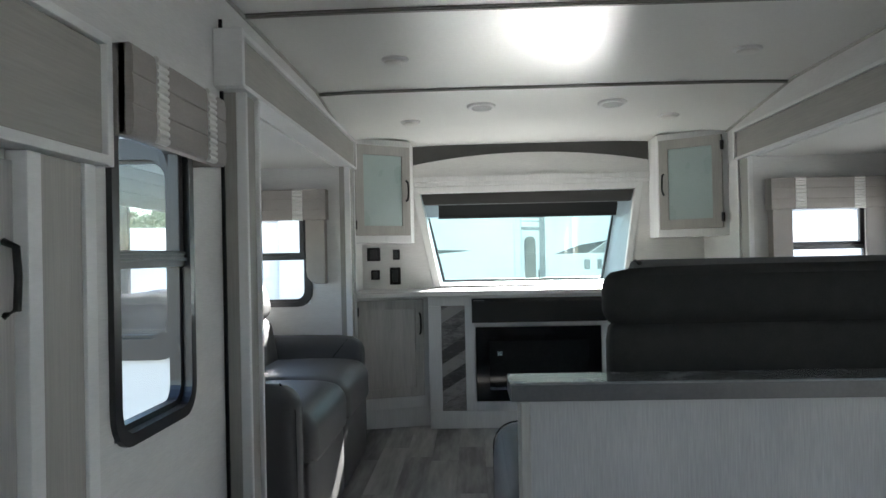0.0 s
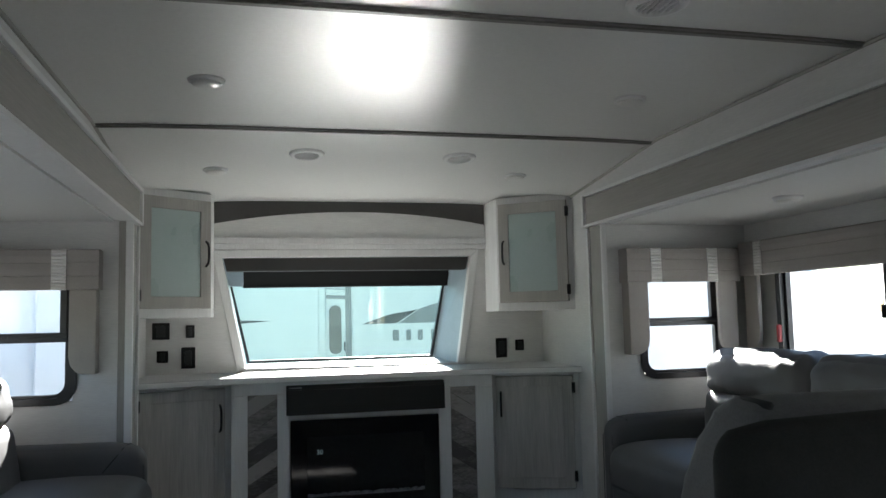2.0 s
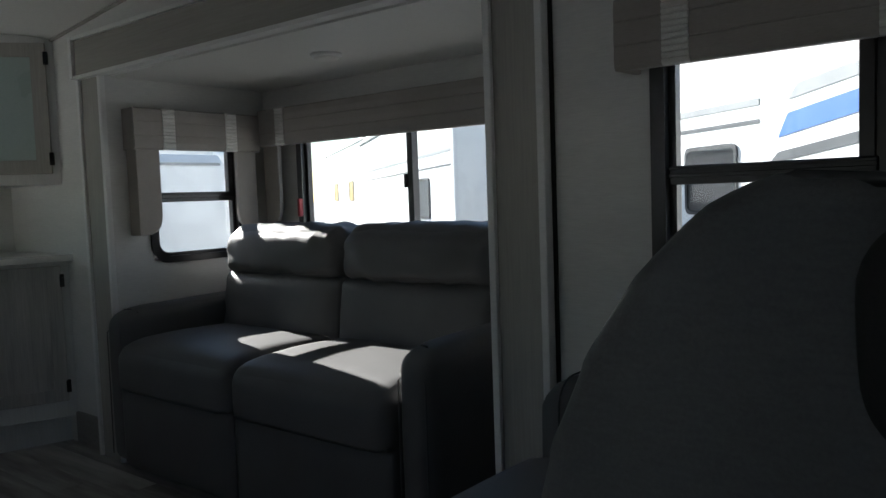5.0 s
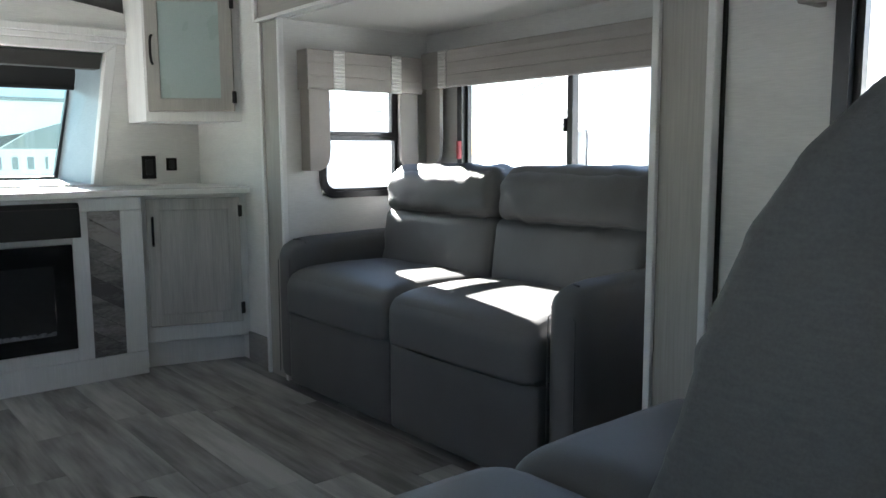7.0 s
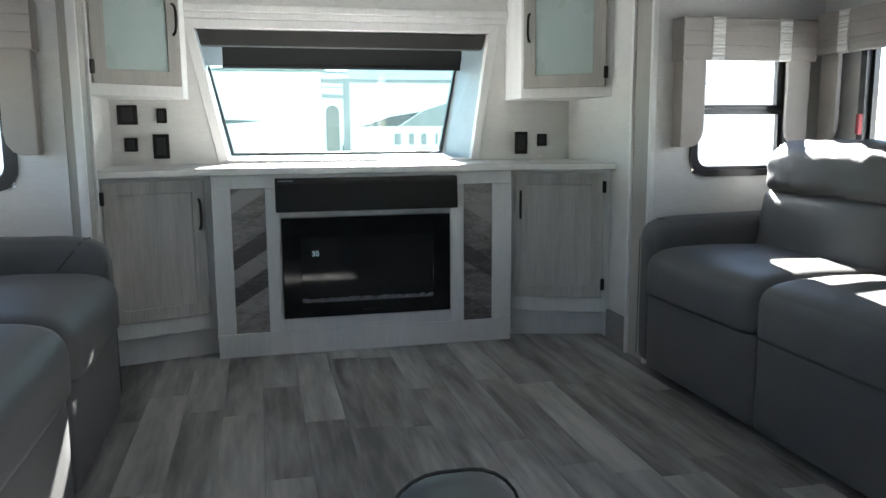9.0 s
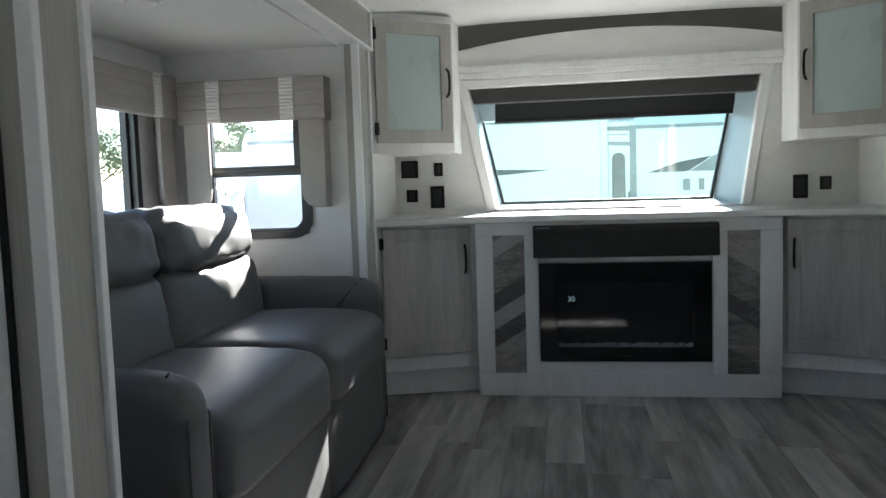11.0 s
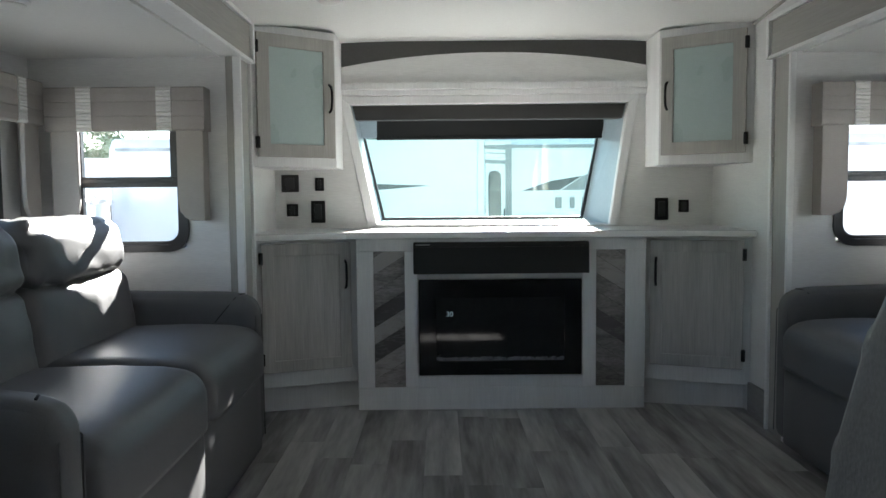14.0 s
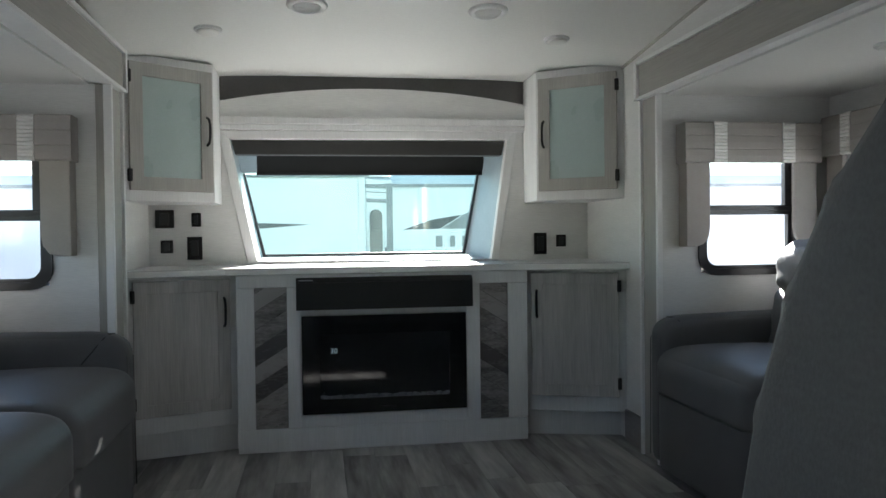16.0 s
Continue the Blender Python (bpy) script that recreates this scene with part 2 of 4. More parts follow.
def part(name, bm, material, parent, label="", smooth=False):
    ob = new(name, mesh_of(bm, name, material, smooth))
    ob.parent = parent
    return tagged(ob, label)


def thing(name, m, label, category, group="", kind=""):
    ob = new(name)
    ob.empty_display_size = 0.1
    ob.matrix_world = m
    return tagged(ob, label, category, group, kind)


def solid(name, bm, material, label="", category="", kind="", smooth=False, group=""):
    return tagged(new(name, mesh_of(bm, name, material, smooth)), label, category, group, kind)


B = bmesh.new


def cushion(bm, x0, x1, y0, y1, z0, z1, r=0.06, n=14, puff=(0, 0, 0.02), crease=0.0, bend=None):
    """A stuffed block: rounded edges, faces that swell by puff, and soft creases. bend moves a finished point."""
    c, h = Vector(((x0 + x1) / 2, (y0 + y1) / 2, (z0 + z1) / 2)), Vector(((x1 - x0) / 2, (y1 - y0) / 2, (z1 - z0) / 2))
    r = min(r, h.x * 0.98, h.y * 0.98, h.z * 0.98)
    made = {}

    def vert(i, j, k):
        key = (i, j, k)
        if key not in made:
            u = Vector([math.sin((2 * q / n - 1) * math.pi / 2) for q in key])
            p = Vector([u[a] * h[a] for a in range(3)])
            core = Vector([max(-h[a] + r, min(h[a] - r, p[a])) for a in range(3)])
            d = p - core
            if d.length > 1e-9:
                d = d.normalized() * r
            p = core + d
            for a in range(3):
                o = [b for b in range(3) if b != a]
                p[a] += math.copysign(1, u[a]) * abs(u[a]) ** 2 * puff[a] * (1 - u[o[0]] ** 4) * (1 - u[o[1]] ** 4)
            p = c + p
            if crease:
                p += crease * noise.noise_vector(Vector((p.x * 14, p.y * 14, p.z * 14)))
            made[key] = bm.verts.new(bend(p) if bend else p)
        return made[key]

    for a in range(3):
        for s in (0, n):
            for i in range(n):
                for j in range(n):
                    q = []
                    for di, dj in ((0, 0), (1, 0), (1, 1), (0, 1)):
                        k = [0, 0, 0]
                        k[a], k[(a + 1) % 3], k[(a + 2) % 3] = s, i + di, j + dj
                        q.append(vert(*k))
                    bm.faces.new(q if s else q[::-1])
    return bm


# ---------------------------------------------------------------- the shell
WX, FY, BY = 1.235, 0.48, -6.4           # side walls, front wall, back wall
SX, SY0, SY1, SZ = 2.05, -0.58, -2.62, 1.69   # slide-out: side wall, end walls, ceiling
T = 0.05


def wall_yz(bm, x0, x1, y0, y1, z0, z1, holes):
    """A wall along y with window holes (y0, y1, z0, z1)."""
    y = y0
    for a, b, c, d in sorted(holes):
        box(bm, x0, x1, y, a, z0, z1)
        box(bm, x0, x1, a, b, z0, c)
        box(bm, x0, x1, a, b, d, z1)
        y = b
    box(bm, x0, x1, y, y1, z0, z1)
    return bm


WIN_R, WIN_L = (-3.56, -3.05, 0.72, 1.50), (-3.50, -2.995, 0.725, 1.50)
ZT = 2.25
for side, win, nm in ((1, WIN_R, "wall_east"), (-1, WIN_L, "wall_west")):
    lo, hi = sorted((side * WX, side * (WX + T)))
    bm = B()
    rear = (-6.15, -5.45, 0.03, 1.90) if side > 0 else (-6.1, -5.2, 0.95, 1.55)   # unseen openings added to let in daylight from behind: entry doorway; galley window
    wall_yz(bm, lo, hi, BY, -2.70, 0, ZT, [rear, (win[0] + 0.02, win[1] - 0.02, win[2] + 0.02, win[3] - 0.02)])
    box(bm, lo, hi, -2.70, -0.50, 1.72, ZT)
    box(bm, lo, hi, -0.50, FY + 0.04, 0, ZT)
    solid(nm, bm, "wall", "pale grey linen-textured interior wall", "wall", "structure")
    # slide-out walls
    lo, hi = sorted((side * SX, side * (SX + T)))
    bm = wall_yz(B(), lo, hi, SY1 - T, SY0 + T, 0, 1.8, [(-2.28, -0.86, 0.90, 1.52)])
    solid("wall_slide_side", bm, "wall", "pale slide-out side wall with a wide window", "wall", "structure")
    a, b = sorted((side * (WX - 0.02), side * SX))
    h0, h1 = sorted((side * 1.40, side * 1.88))
    bm = ring(B(), [(a, 1.8), (b, 1.8), (b, 0), (a, 0)], [(h0, 1.50), (h1, 1.50), (h1, 0.88), (h0, 0.88)], SY0, SY0 + T)
    solid("wall_slide_end", bm, "wall", "pale slide-out end wall with a window", "wall", "structure")
    if side > 0:
        bm = box(B(), a, b, SY1 - T, SY1, 0, 1.8)
    else:
        bm = ring(B(), [(a, 1.8), (b, 1.8), (b, 0), (a, 0)], [(h0, 1.50), (h1, 1.50), (h1, 0.88), (h0, 0.88)], SY1 - T, SY1)
    solid("wall_slide_near", bm, "wall", "pale slide-out end wall towards the rear", "wall", "structure")
    a, b = sorted((side * (WX + 0.002), side * (SX + T)))
    solid("ceiling_slide", box(B(), a, b, SY1 - T, SY0 + T, SZ, SZ + 0.05), "ceiling", "pale slide-out ceiling panel", "ceiling", "structure")

solid("wall_back", box(B(), -WX - T, WX + T, BY - T, BY, 0, ZT), "wall", "plain pale back wall", "wall", "structure")

# front wall with the tapered window opening
OPEN = [(-0.805, 1.605), (0.750, 1.610), (0.650, 0.925), (-0.665, 0.935)]
OUT = [(-WX, ZT), (WX, ZT), (WX, 0), (-WX, 0)]
bm = B()
ring(bm, OUT, OPEN, FY, FY + 0.04)
solid("wall_front", bm, "wall", "pale front wall around a tapered window", "wall", "structure")
GLASS = [(-0.809, 1.618), (0.695, 1.618), (0.572, 0.944), (-0.665, 0.944)]
GY = 0.86
bm = B()
va = [bm.verts.new((x, FY + 0.04, z)) for x, z in OPEN]
vb = [bm.verts.new((x, GY, z)) for x, z in GLASS]
for i in (0, 1, 3):
    bm.faces.new((va[i], va[(i + 1) % 4], vb[(i + 1) % 4], vb[i]))
vc = [bm.verts.new((x * 1.02, FY + 0.041, 1.27 + (z - 1.27) * 1.03)) for x, z in OPEN]
vd = [bm.verts.new((x * 1.02, GY, 1.27 + (z - 1.27) * 1.03)) for x, z in GLASS]
for i in (0, 1, 3):
    bm.faces.new((vc[i], vc[(i + 1) % 4], vd[(i + 1) % 4], vd[i]))
    bm.faces.new((vb[i], vb[(i + 1) % 4], vd[(i + 1) % 4], vd[i]))
solid("window_reveal", bm, "reveal", "pale blue-grey window reveal", "window reveal", "structure")
bm = B()
sill = [(OPEN[3], FY + 0.04), (OPEN[2], FY + 0.04), (GLASS[2], GY - 0.021), (GLASS[3], GY - 0.021)]
lo = [bm.verts.new((p[0], y, p[1] - 0.03)) for p, y in sill]
hi = [bm.verts.new((p[0], y, p[1])) for p, y in sill]
bm.faces.new(hi)
bm.faces.new(lo[::-1])
for i in range(4):
    bm.faces.new((lo[i], lo[(i + 1) % 4], hi[(i + 1) % 4], hi[i]))
solid("window_sill", bm, "counter", "white laminate window sill", "window sill", "structure")
CX = 0.92                                # the outer cap is narrower than the body, with slanted cheeks
bm = B()
ring(bm, [(-CX, ZT), (CX, ZT), (CX, -0.3), (-CX, -0.3)], [(x * 1.02, 1.27 + (z - 1.27) * 1.03) for x, z in GLASS], GY - 0.01, GY + 0.04)
for s in (-1, 1):
    cheek = [(s * (WX + T), FY + 0.041), (s * CX, GY + 0.04), (s * CX, GY - 0.011), (s * (WX - 0.03), FY + 0.041)]
    prism(bm, cheek if s < 0 else cheek[::-1], -0.3, ZT)
solid("front_cap", bm, "rv_white", "white outer front wall", "wall", "structure")


# ceiling: crowned across, dropping to the front
def ceil_z(x, y):
    edge = 2.029 if y < -1.15 else 2.029 - 0.10 * (y + 1.15)
    mid = 2.035 if y < -1.15 else 2.035 - 0.05 * (y + 1.15)
    return mid - (mid - edge) * (x / WX) ** 6


bm = B()
xs, ys = [-WX + 2 * WX * i / 24 for i in range(25)], [BY, -5, -3.7, -2.4, -1.15, -0.9, -0.6, -0.3, 0, FY]
g = [[bm.verts.new((x, y, ceil_z(x, y))) for x in xs] for y in ys]
g2 = [[bm.verts.new((x, y, ceil_z(x, y) + 0.03)) for x in xs] for y in ys]
for gg in (g, g2):
    for r0, r1 in zip(gg, gg[1:]):
        for i in range(24):
            bm.faces.new((r0[i], r0[i + 1], r1[i + 1], r1[i]))
solid("ceiling", bm, "ceiling", "crowned off-white ceiling panels", "ceiling", "structure", True)
for y in (-1.08, -2.42):
    bm = B()
    for i in range(24):
        x0, x1 = xs[i], xs[i + 1]
        z0, z1 = ceil_z(x0, y), ceil_z(x1, y)
        for w, d in ((0.022, 0.006), (0.009, 0.011)):
            v = [bm.verts.new(q) for q in ((x0, y - w, z0), (x1, y - w, z1), (x1, y + w, z1), (x0, y + w, z0), (x0, y - w, z0 - d), (x1, y - w, z1 - d), (x1, y + w, z1 - d), (x0, y + w, z0 - d))]
            for f in ((4, 5, 6, 7), (0, 1, 5, 4), (2, 3, 7, 6)):
                bm.faces.new([v[k] for k in f])
    solid("ceiling_trim", bm, "seam", "dark taupe ceiling seam strip", "trim", "structure")
# cove strip along the ceiling's edges, its greige painting in the shadow gap there
for side in (-1, 1):
    bm = B()
    tube(bm, [(side * (WX - 0.004), y, ceil_z(WX, y) - 0.004) for y in (BY, -2.4, -1.15, -0.35, FY)], 0.008, 6)
    solid("ceiling_edge_trim", bm, "greige_y", "thin ceiling edge bead, greige for the shadow gap", "trim", "structure")
solid("roof", prism(B(), [(-WX - T, BY - T), (WX + T, BY - T), (WX + T, FY + 0.05), (CX, GY + 0.05), (-CX, GY + 0.05), (-WX - T, FY + 0.05)], ZT, ZT + 0.05), "rv_white", "flat white roof", "roof", "structure")

# sub-floor; planks lie on it and come last in the file
solid("floor", box(B(), -SX - T, SX + T, BY, FY + 0.2, -0.12, -0.006), "groove", "grey wood-look plank floor", "floor", "structure")

# ---------------------------------------------------------------- slide-out surrounds
def slide_surround(side, face, y_far, y_near, post):
    """Fascia board with white edge trims, and posts at both ends."""
    s = 1 if side > 0 else -1
    def bx(bm, x0, x1, *r):
        a, b = sorted((s * x0, s * x1))
        return box(bm, a, b, *r)
    t = thing("slide_out_fascia", pose(0, 0, 0), "greige wood fascia with white trim round the slide-out opening", "trim", "slide-out surrounds", "structure")
    part("board", bev(bx(B(), face, WX - 0.001, y_near, y_far, 1.715, 1.865), 0.003), "greige_y", t)
    part("top_trim", bev(bx(B(), face - 0.012, WX - 0.001, y_near - 0.012, y_far + 0.012, 1.867, 1.885), 0.003), "trim", t, "white trim strip")
    part("bottom_trim", bev(bx(B(), face - 0.012, WX - 0.001, y_near - 0.012, y_far + 0.012, 1.697, 1.713), 0.003), "trim", t, "white trim strip")
    for y in (y_far + 0.001, y_near - 0.03):
        part("end_trim", bev(bx(B(), face - 0.015, WX - 0.001, y, y + 0.028, 1.70, 1.885), 0.003), "trim", t, "white end cap")
    for a, b in ((y_far - 0.205, y_far - 0.005), post):
        p = part("post", bev(bx(B(), face + 0.01, WX + 0.10, a, b, 0, 1.695), 0.004), "greige", t)
        for y in (a - 0.004, b - 0.018):
            part("edge_trim", bev(bx(B(), face - 0.004, face + 0.03, y, y + 0.022, 0, 1.695), 0.004), "trim", p, "white edge strip")
    part("seal", bx(B(), WX - 0.012, WX - 0.001, post[0] - 0.012, post[0] - 0.004, 0, 1.69 if s > 0 else 1.93), "black", t, "black rubber slide seal")
    return t


slide_surround(1, 1.195, -0.37, -2.79, (-2.775, -2.60))
slide_surround(-1, 1.155, -0.37, -2.735, (-2.695, -2.535))


# ---------------------------------------------------------------- windows of the slide-outs and side walls
def window(name, m, w, z0, z1, mull, split="h", label="", latch=False):
    """In its own plane: x across, z up from the floor, room side at -y. mull: height of the bar, or its x for a slider."""
    t = thing(name, m, label, "window", "", "structure")
    h = w / 2
    part("window_frame", ring(B(), rounded(-h, h, z0, z1, 0.085), rounded(-h + 0.035, h - 0.035, z0 + 0.03, z1 - 0.03, 0.06), -0.014, 0.05), "black_metal", t)
    inner = ring(B(), rounded(-h + 0.030, h - 0.030, z0 + 0.025, z1 - 0.025, 0.065), rounded(-h + 0.052, h - 0.052, z0 + 0.045, z1 - 0.045, 0.05), 0.012, 0.04)
    part("sash", inner, "black_metal", t)
    if split == "h":
        bm = B()
        box(bm, -h + 0.04, h - 0.04, 0.0, 0.04, mull - 0.022, mull + 0.022)
        box(bm, -h + 0.04, h - 0.04, -0.008, 0.0, mull - 0.006, mull + 0.004)
        box(bm, -h + 0.04, h - 0.04, -0.006, 0.0, mull + 0.012, mull + 0.020)
        part("meeting_rail", bev(bm, 0.002, 1), "black_metal", t)
        part("slide_track", bev(box(B(), h - 0.075, h - 0.045, 0.0, 0.03, mull + 0.02, z1 - 0.04), 0.003), "black_metal", t)
        spans = ((-h + 0.04, h - 0.04, z0 + 0.035, mull), (-h + 0.04, h - 0.04, mull, z1 - 0.035))
    else:
        part("meeting_rail", bev(box(B(), mull - 0.016, mull + 0.016, -0.002, 0.04, z0 + 0.03, z1 - 0.03), 0.003), "black_metal", t)
        part("catch", bev(box(B(), mull - 0.03, mull - 0.016, -0.012, 0.004, 1.17, 1.23), 0.004), "black", t)
        spans = ((-h + 0.04, mull, z0 + 0.035, z1 - 0.035), (mull, h - 0.04, z0 + 0.035, z1 - 0.035))
    for k, (a, b, c, d) in enumerate(spans):
        ob = part("pane", box(B(), a, b, 0.018 + 0.008 * k, 0.021 + 0.008 * k, c, d), "glass", t)
        ob.visible_shadow = False
    if latch:
        part("latch", bev(box(B(), -h + 0.014, -h + 0.034, -0.035, -0.012, 1.05, 1.14), 0.006), "red", t, "red emergency latch")
    return t


def valance(m, w, z0, z1, tail, stripes, ends=(True, True), depth=0.10):
    """Fabric-covered box over a window: x across, wall at y = 0, room side at -y. tail: bottom of the side wings, or None."""
    t = thing("window_valance", m, "taupe fabric window valance with white knit bands", "valance", "window valances")
    h = w / 2
    line = [(-depth + 0.03, z0), (-depth + 0.006, z0), (-depth, z0 + 0.006)]
    for k in (1, 2):
        a = z0 + (z1 - z0) * k / 3
        line += [(-depth - 0.003, a - 0.03), (-depth - 0.001, a - 0.003), (-depth + 0.001, a), (-depth - 0.002, a + 0.003)]
    line += [(-depth - 0.003, z1 - 0.03), (-depth, z1 - 0.006), (-depth + 0.006, z1), (-depth + 0.03, z1)]
    top = prism(B(), line, -h, h, "x")
    part("front_board", top, "valance", t)
    part("top_board", bev(box(B(), -h, h, -depth + 0.012, 0, z1 - 0.015, z1), 0.004), "valance", t)
    for s, on in ((-1, ends[0]), (1, ends[1])):
        a, b = sorted((s * h, s * (h - 0.02)))
        part("side_board", bev(box(B(), a, b, -depth + 0.012, 0, z0, z1 - 0.002), 0.004), "valance", t)
        if tail and on:
            e0, e1 = s * (h - 0.012), s * (h - 0.125)
            pts = [(e0, z0 + 0.02), (e0, tail), (s * (h - 0.065), tail), (s * (h - 0.095), tail + 0.012), (s * (h - 0.117), tail + 0.04), (e1, tail + 0.08), (e1, z0 + 0.02)]
            part("wing", bev(prism(B(), pts, -depth + 0.018, -depth + 0.04, "y"), 0.005), "valance", t)
            a, b = sorted((s * (h - 0.012), s * (h - 0.03)))
            part("wing_return", bev(box(B(), a, b, -depth + 0.03, 0, tail, z0 + 0.01), 0.004), "valance", t)
    for x in stripes:
        ribs = []
        for i in range(12):
            a, d = z0 + (z1 - z0) * i / 12, (z1 - z0) / 12
            ribs += [(-depth - 0.003, a), (-depth - 0.008, a + d * 0.3), (-depth - 0.008, a + d * 0.7)]
        bm = prism(B(), [(-depth + 0.004, z0 - 0.002), *ribs, (-depth - 0.003, z1), (-depth + 0.004, z1)], x - 0.03, x + 0.03, "x")
        part("knit_band", bm, "stripe", t, "white ribbed knit band")
    return t


def facing(side, x, y):
    """Pose of a window whose room side looks along -side x."""
    return pose(x, y, 0, 0, 0, -90 * side)


window("window_end", pose(-1.64, SY1, 0, 0, 0, 180), 0.51, 0.865, 1.52, 1.165, "h", "black-framed vertical slider window in the slide-out end wall")
bm = ring(B(), rounded(-1.93, -1.35, 0.83, 1.555, 0.11), rounded(-1.86, -1.42, 0.90, 1.485, 0.07), SY1 - T - 0.02, SY1 - T)
solid("window_flange", bm, "black_metal", "black outer flange of the slide-out window", "window frame", "structure")
for side in (1, -1):
    cx = side * 1.64
    window("window_end", pose(cx, SY0, 0), 0.51, 0.865, 1.52, 1.165, "h", "black-framed vertical slider window in the slide-out end wall")
    valance(pose(side * 1.61, SY0, 0), 0.66, 1.375, 1.555, 1.0, (-0.165, 0.165))
    window("window_side", facing(side, side * SX, -1.57), 1.46, 0.885, 1.535, 0.0, "v", "wide black-framed sliding window behind the sofa", True)
    valance(facing(side, side * SX, -1.55), 1.78, 1.40, 1.58, 1.02, (-0.72, 0.72))
    win = WIN_R if side > 0 else WIN_L
    window("window_wall", facing(side, side * WX, (win[0] + win[1]) / 2), win[1] - win[0], win[2], win[3], 1.157, "h", "black-framed vertical slider window with rounded corners")
    if side > 0:
        valance(facing(side, side * WX, -3.36), 0.71, 1.398, 1.558, None, (-0.21, 0.21))
    else:
        valance(facing(side, side * WX, -3.275), 0.615, 1.420, 1.615, None, (-0.155, 0.185))

# front window: glass, gasket, trim, roller shade
t = thing("window_front", pose(0, 0, 0), "tapered tinted front window with a black gasket", "window", "", "structure")
def shrink(pts, d):
    cx, cz = sum(p[0] for p in pts) / 4, sum(p[1] for p in pts) / 4
    return [(x - math.copysign(d, x - cx), z - math.copysign(d, z - cz)) for x, z in pts]


part("window_frame", ring(B(), shrink(GLASS, -0.004), shrink(GLASS, 0.019), GY - 0.02, GY + 0.01), "black_metal", t, "black gasket")
ob = part("pane", prism(B(), GLASS, GY - 0.004, GY, "y"), "glass_front", t)
ob.visible_shadow = False
tr_out = [(-0.865, 1.650), (0.810, 1.655), (0.695, 0.917), (-0.715, 0.917)]
bm = B()
for k in (0, 1, 3):
    j = (k + 1) % 4
    prism(bm, [tr_out[k], tr_out[j], OPEN[j], OPEN[k]], FY - 0.014, FY, "y")
part("casing", bev(bm, 0.003, 1), "white_wood", t, "whitewashed window casing")
t = thing("roller_shade", pose(0, 0, 0), "black roller shade, mostly rolled up, in a charcoal cassette", "roller shade")
part("cassette", bev(prism(B(), [(-0.797, 1.602), (0.742, 1.604), (0.724, 1.523), (-0.778, 1.523)], FY + 0.02, FY + 0.10, "y"), 0.004), "cassette", t)
part("cloth", box(B(), -0.685, 0.684, FY + 0.325, FY + 0.330, 1.440, 1.612), "shade_cloth", t, "black blackout cloth")
part("bottom_bar", bev(box(B(), -0.688, 0.687, FY + 0.319, FY + 0.336, 1.432, 1.450), 0.004), "shade_cloth", t)
for x0, x1, z0 in ((-0.815, -0.684, 1.444), (0.686, 0.712, 1.485)):
    part("bracket", bev(prism(B(), [(x0, 1.613), (x1, 1.613), (x1, z0), (x0 + 0.25 * (x1 - x0), z0), (x0, z0 + 0.03)], FY + 0.315, FY + 0.335, "y"), 0.003, 1), "reveal", t, "grey plastic bracket")

# header above the window: moulding and arched white panel over a charcoal one
t = thing("window_header", pose(0, 0, 0), "white arched header panel under a charcoal band", "wall panel", "", "structure")
n = 24
arch = [(-0.90 + 1.80 * k / n, 1.798 + 0.088 * (1 - (2 * k / n - 1) ** 2) ** 0.95) for k in range(n + 1)]
part("arch_panel", prism(B(), [(-0.90, 1.722), *arch, (0.90, 1.722)][::-1], FY - 0.03, FY - 0.008, "y"), "wall", t)
part("charcoal_band", prism(B(), [(-0.90, 1.79), (0.90, 1.79), (0.90, 1.985), (-0.90, 1.985)], FY - 0.008, FY - 0.001, "y"), "dark_band", t, "charcoal band")
part("moulding", bev(box(B(), -0.90, 0.90, FY - 0.045, FY - 0.001, 1.685, 1.722), 0.004), "white_wood", t)
part("lower_moulding", bev(box(B(), -0.88, 0.88, FY - 0.03, FY - 0.001, 1.655, 1.684), 0.004), "white_wood", t)


# ---------------------------------------------------------------- cabinets at the front
def pull(parent, x, y, z, m=0.14):
    bm = B()
    tube(bm, [(x, y, z - m / 2), (x, y - 0.02, z - m / 2 + 0.012), (x, y - 0.028, z - m / 4), (x, y - 0.03, z), (x, y - 0.028, z + m / 4), (x, y - 0.02, z + m / 2 - 0.012), (x, y, z + m / 2)], 0.0065)
    return part("handle", bm, "black", parent, "curved black pull", True)


def framed_door(parent, w, z0, z1, rail, material, insert, y=-0.02, hinge=1, pull_z=None, recess=0.007):
    """A door in its own plane: x across from -w/2 to w/2, room side at -y."""
    h = w / 2
    d = part("door", bev(ring(B(), [(-h, z1), (h, z1), (h, z0), (-h, z0)], [(-h + rail, z1 - rail), (h - rail, z1 - rail), (h - rail, z0 + rail), (-h + rail, z0 + rail)], y, 0.0), 0.003), material, parent)
    part("door_panel", box(B(), -h + rail - 0.004, h - rail + 0.004, y + recess, -0.002, z0 + rail - 0.004, z1 - rail + 0.004), insert, d, "frosted glass insert" if insert == "frost" else "")
    pull(d, -hinge * (h - rail / 2), y, pull_z)
    for z in (z0 + 0.07, z1 - 0.07):
        part("hinge", bev(box(B(), *sorted((hinge * (h - 0.008), hinge * (h + 0.012))), y - 0.006, y + 0.012, z - 0.03, z + 0.03), 0.004), "black", d, "black hinge")
    return d


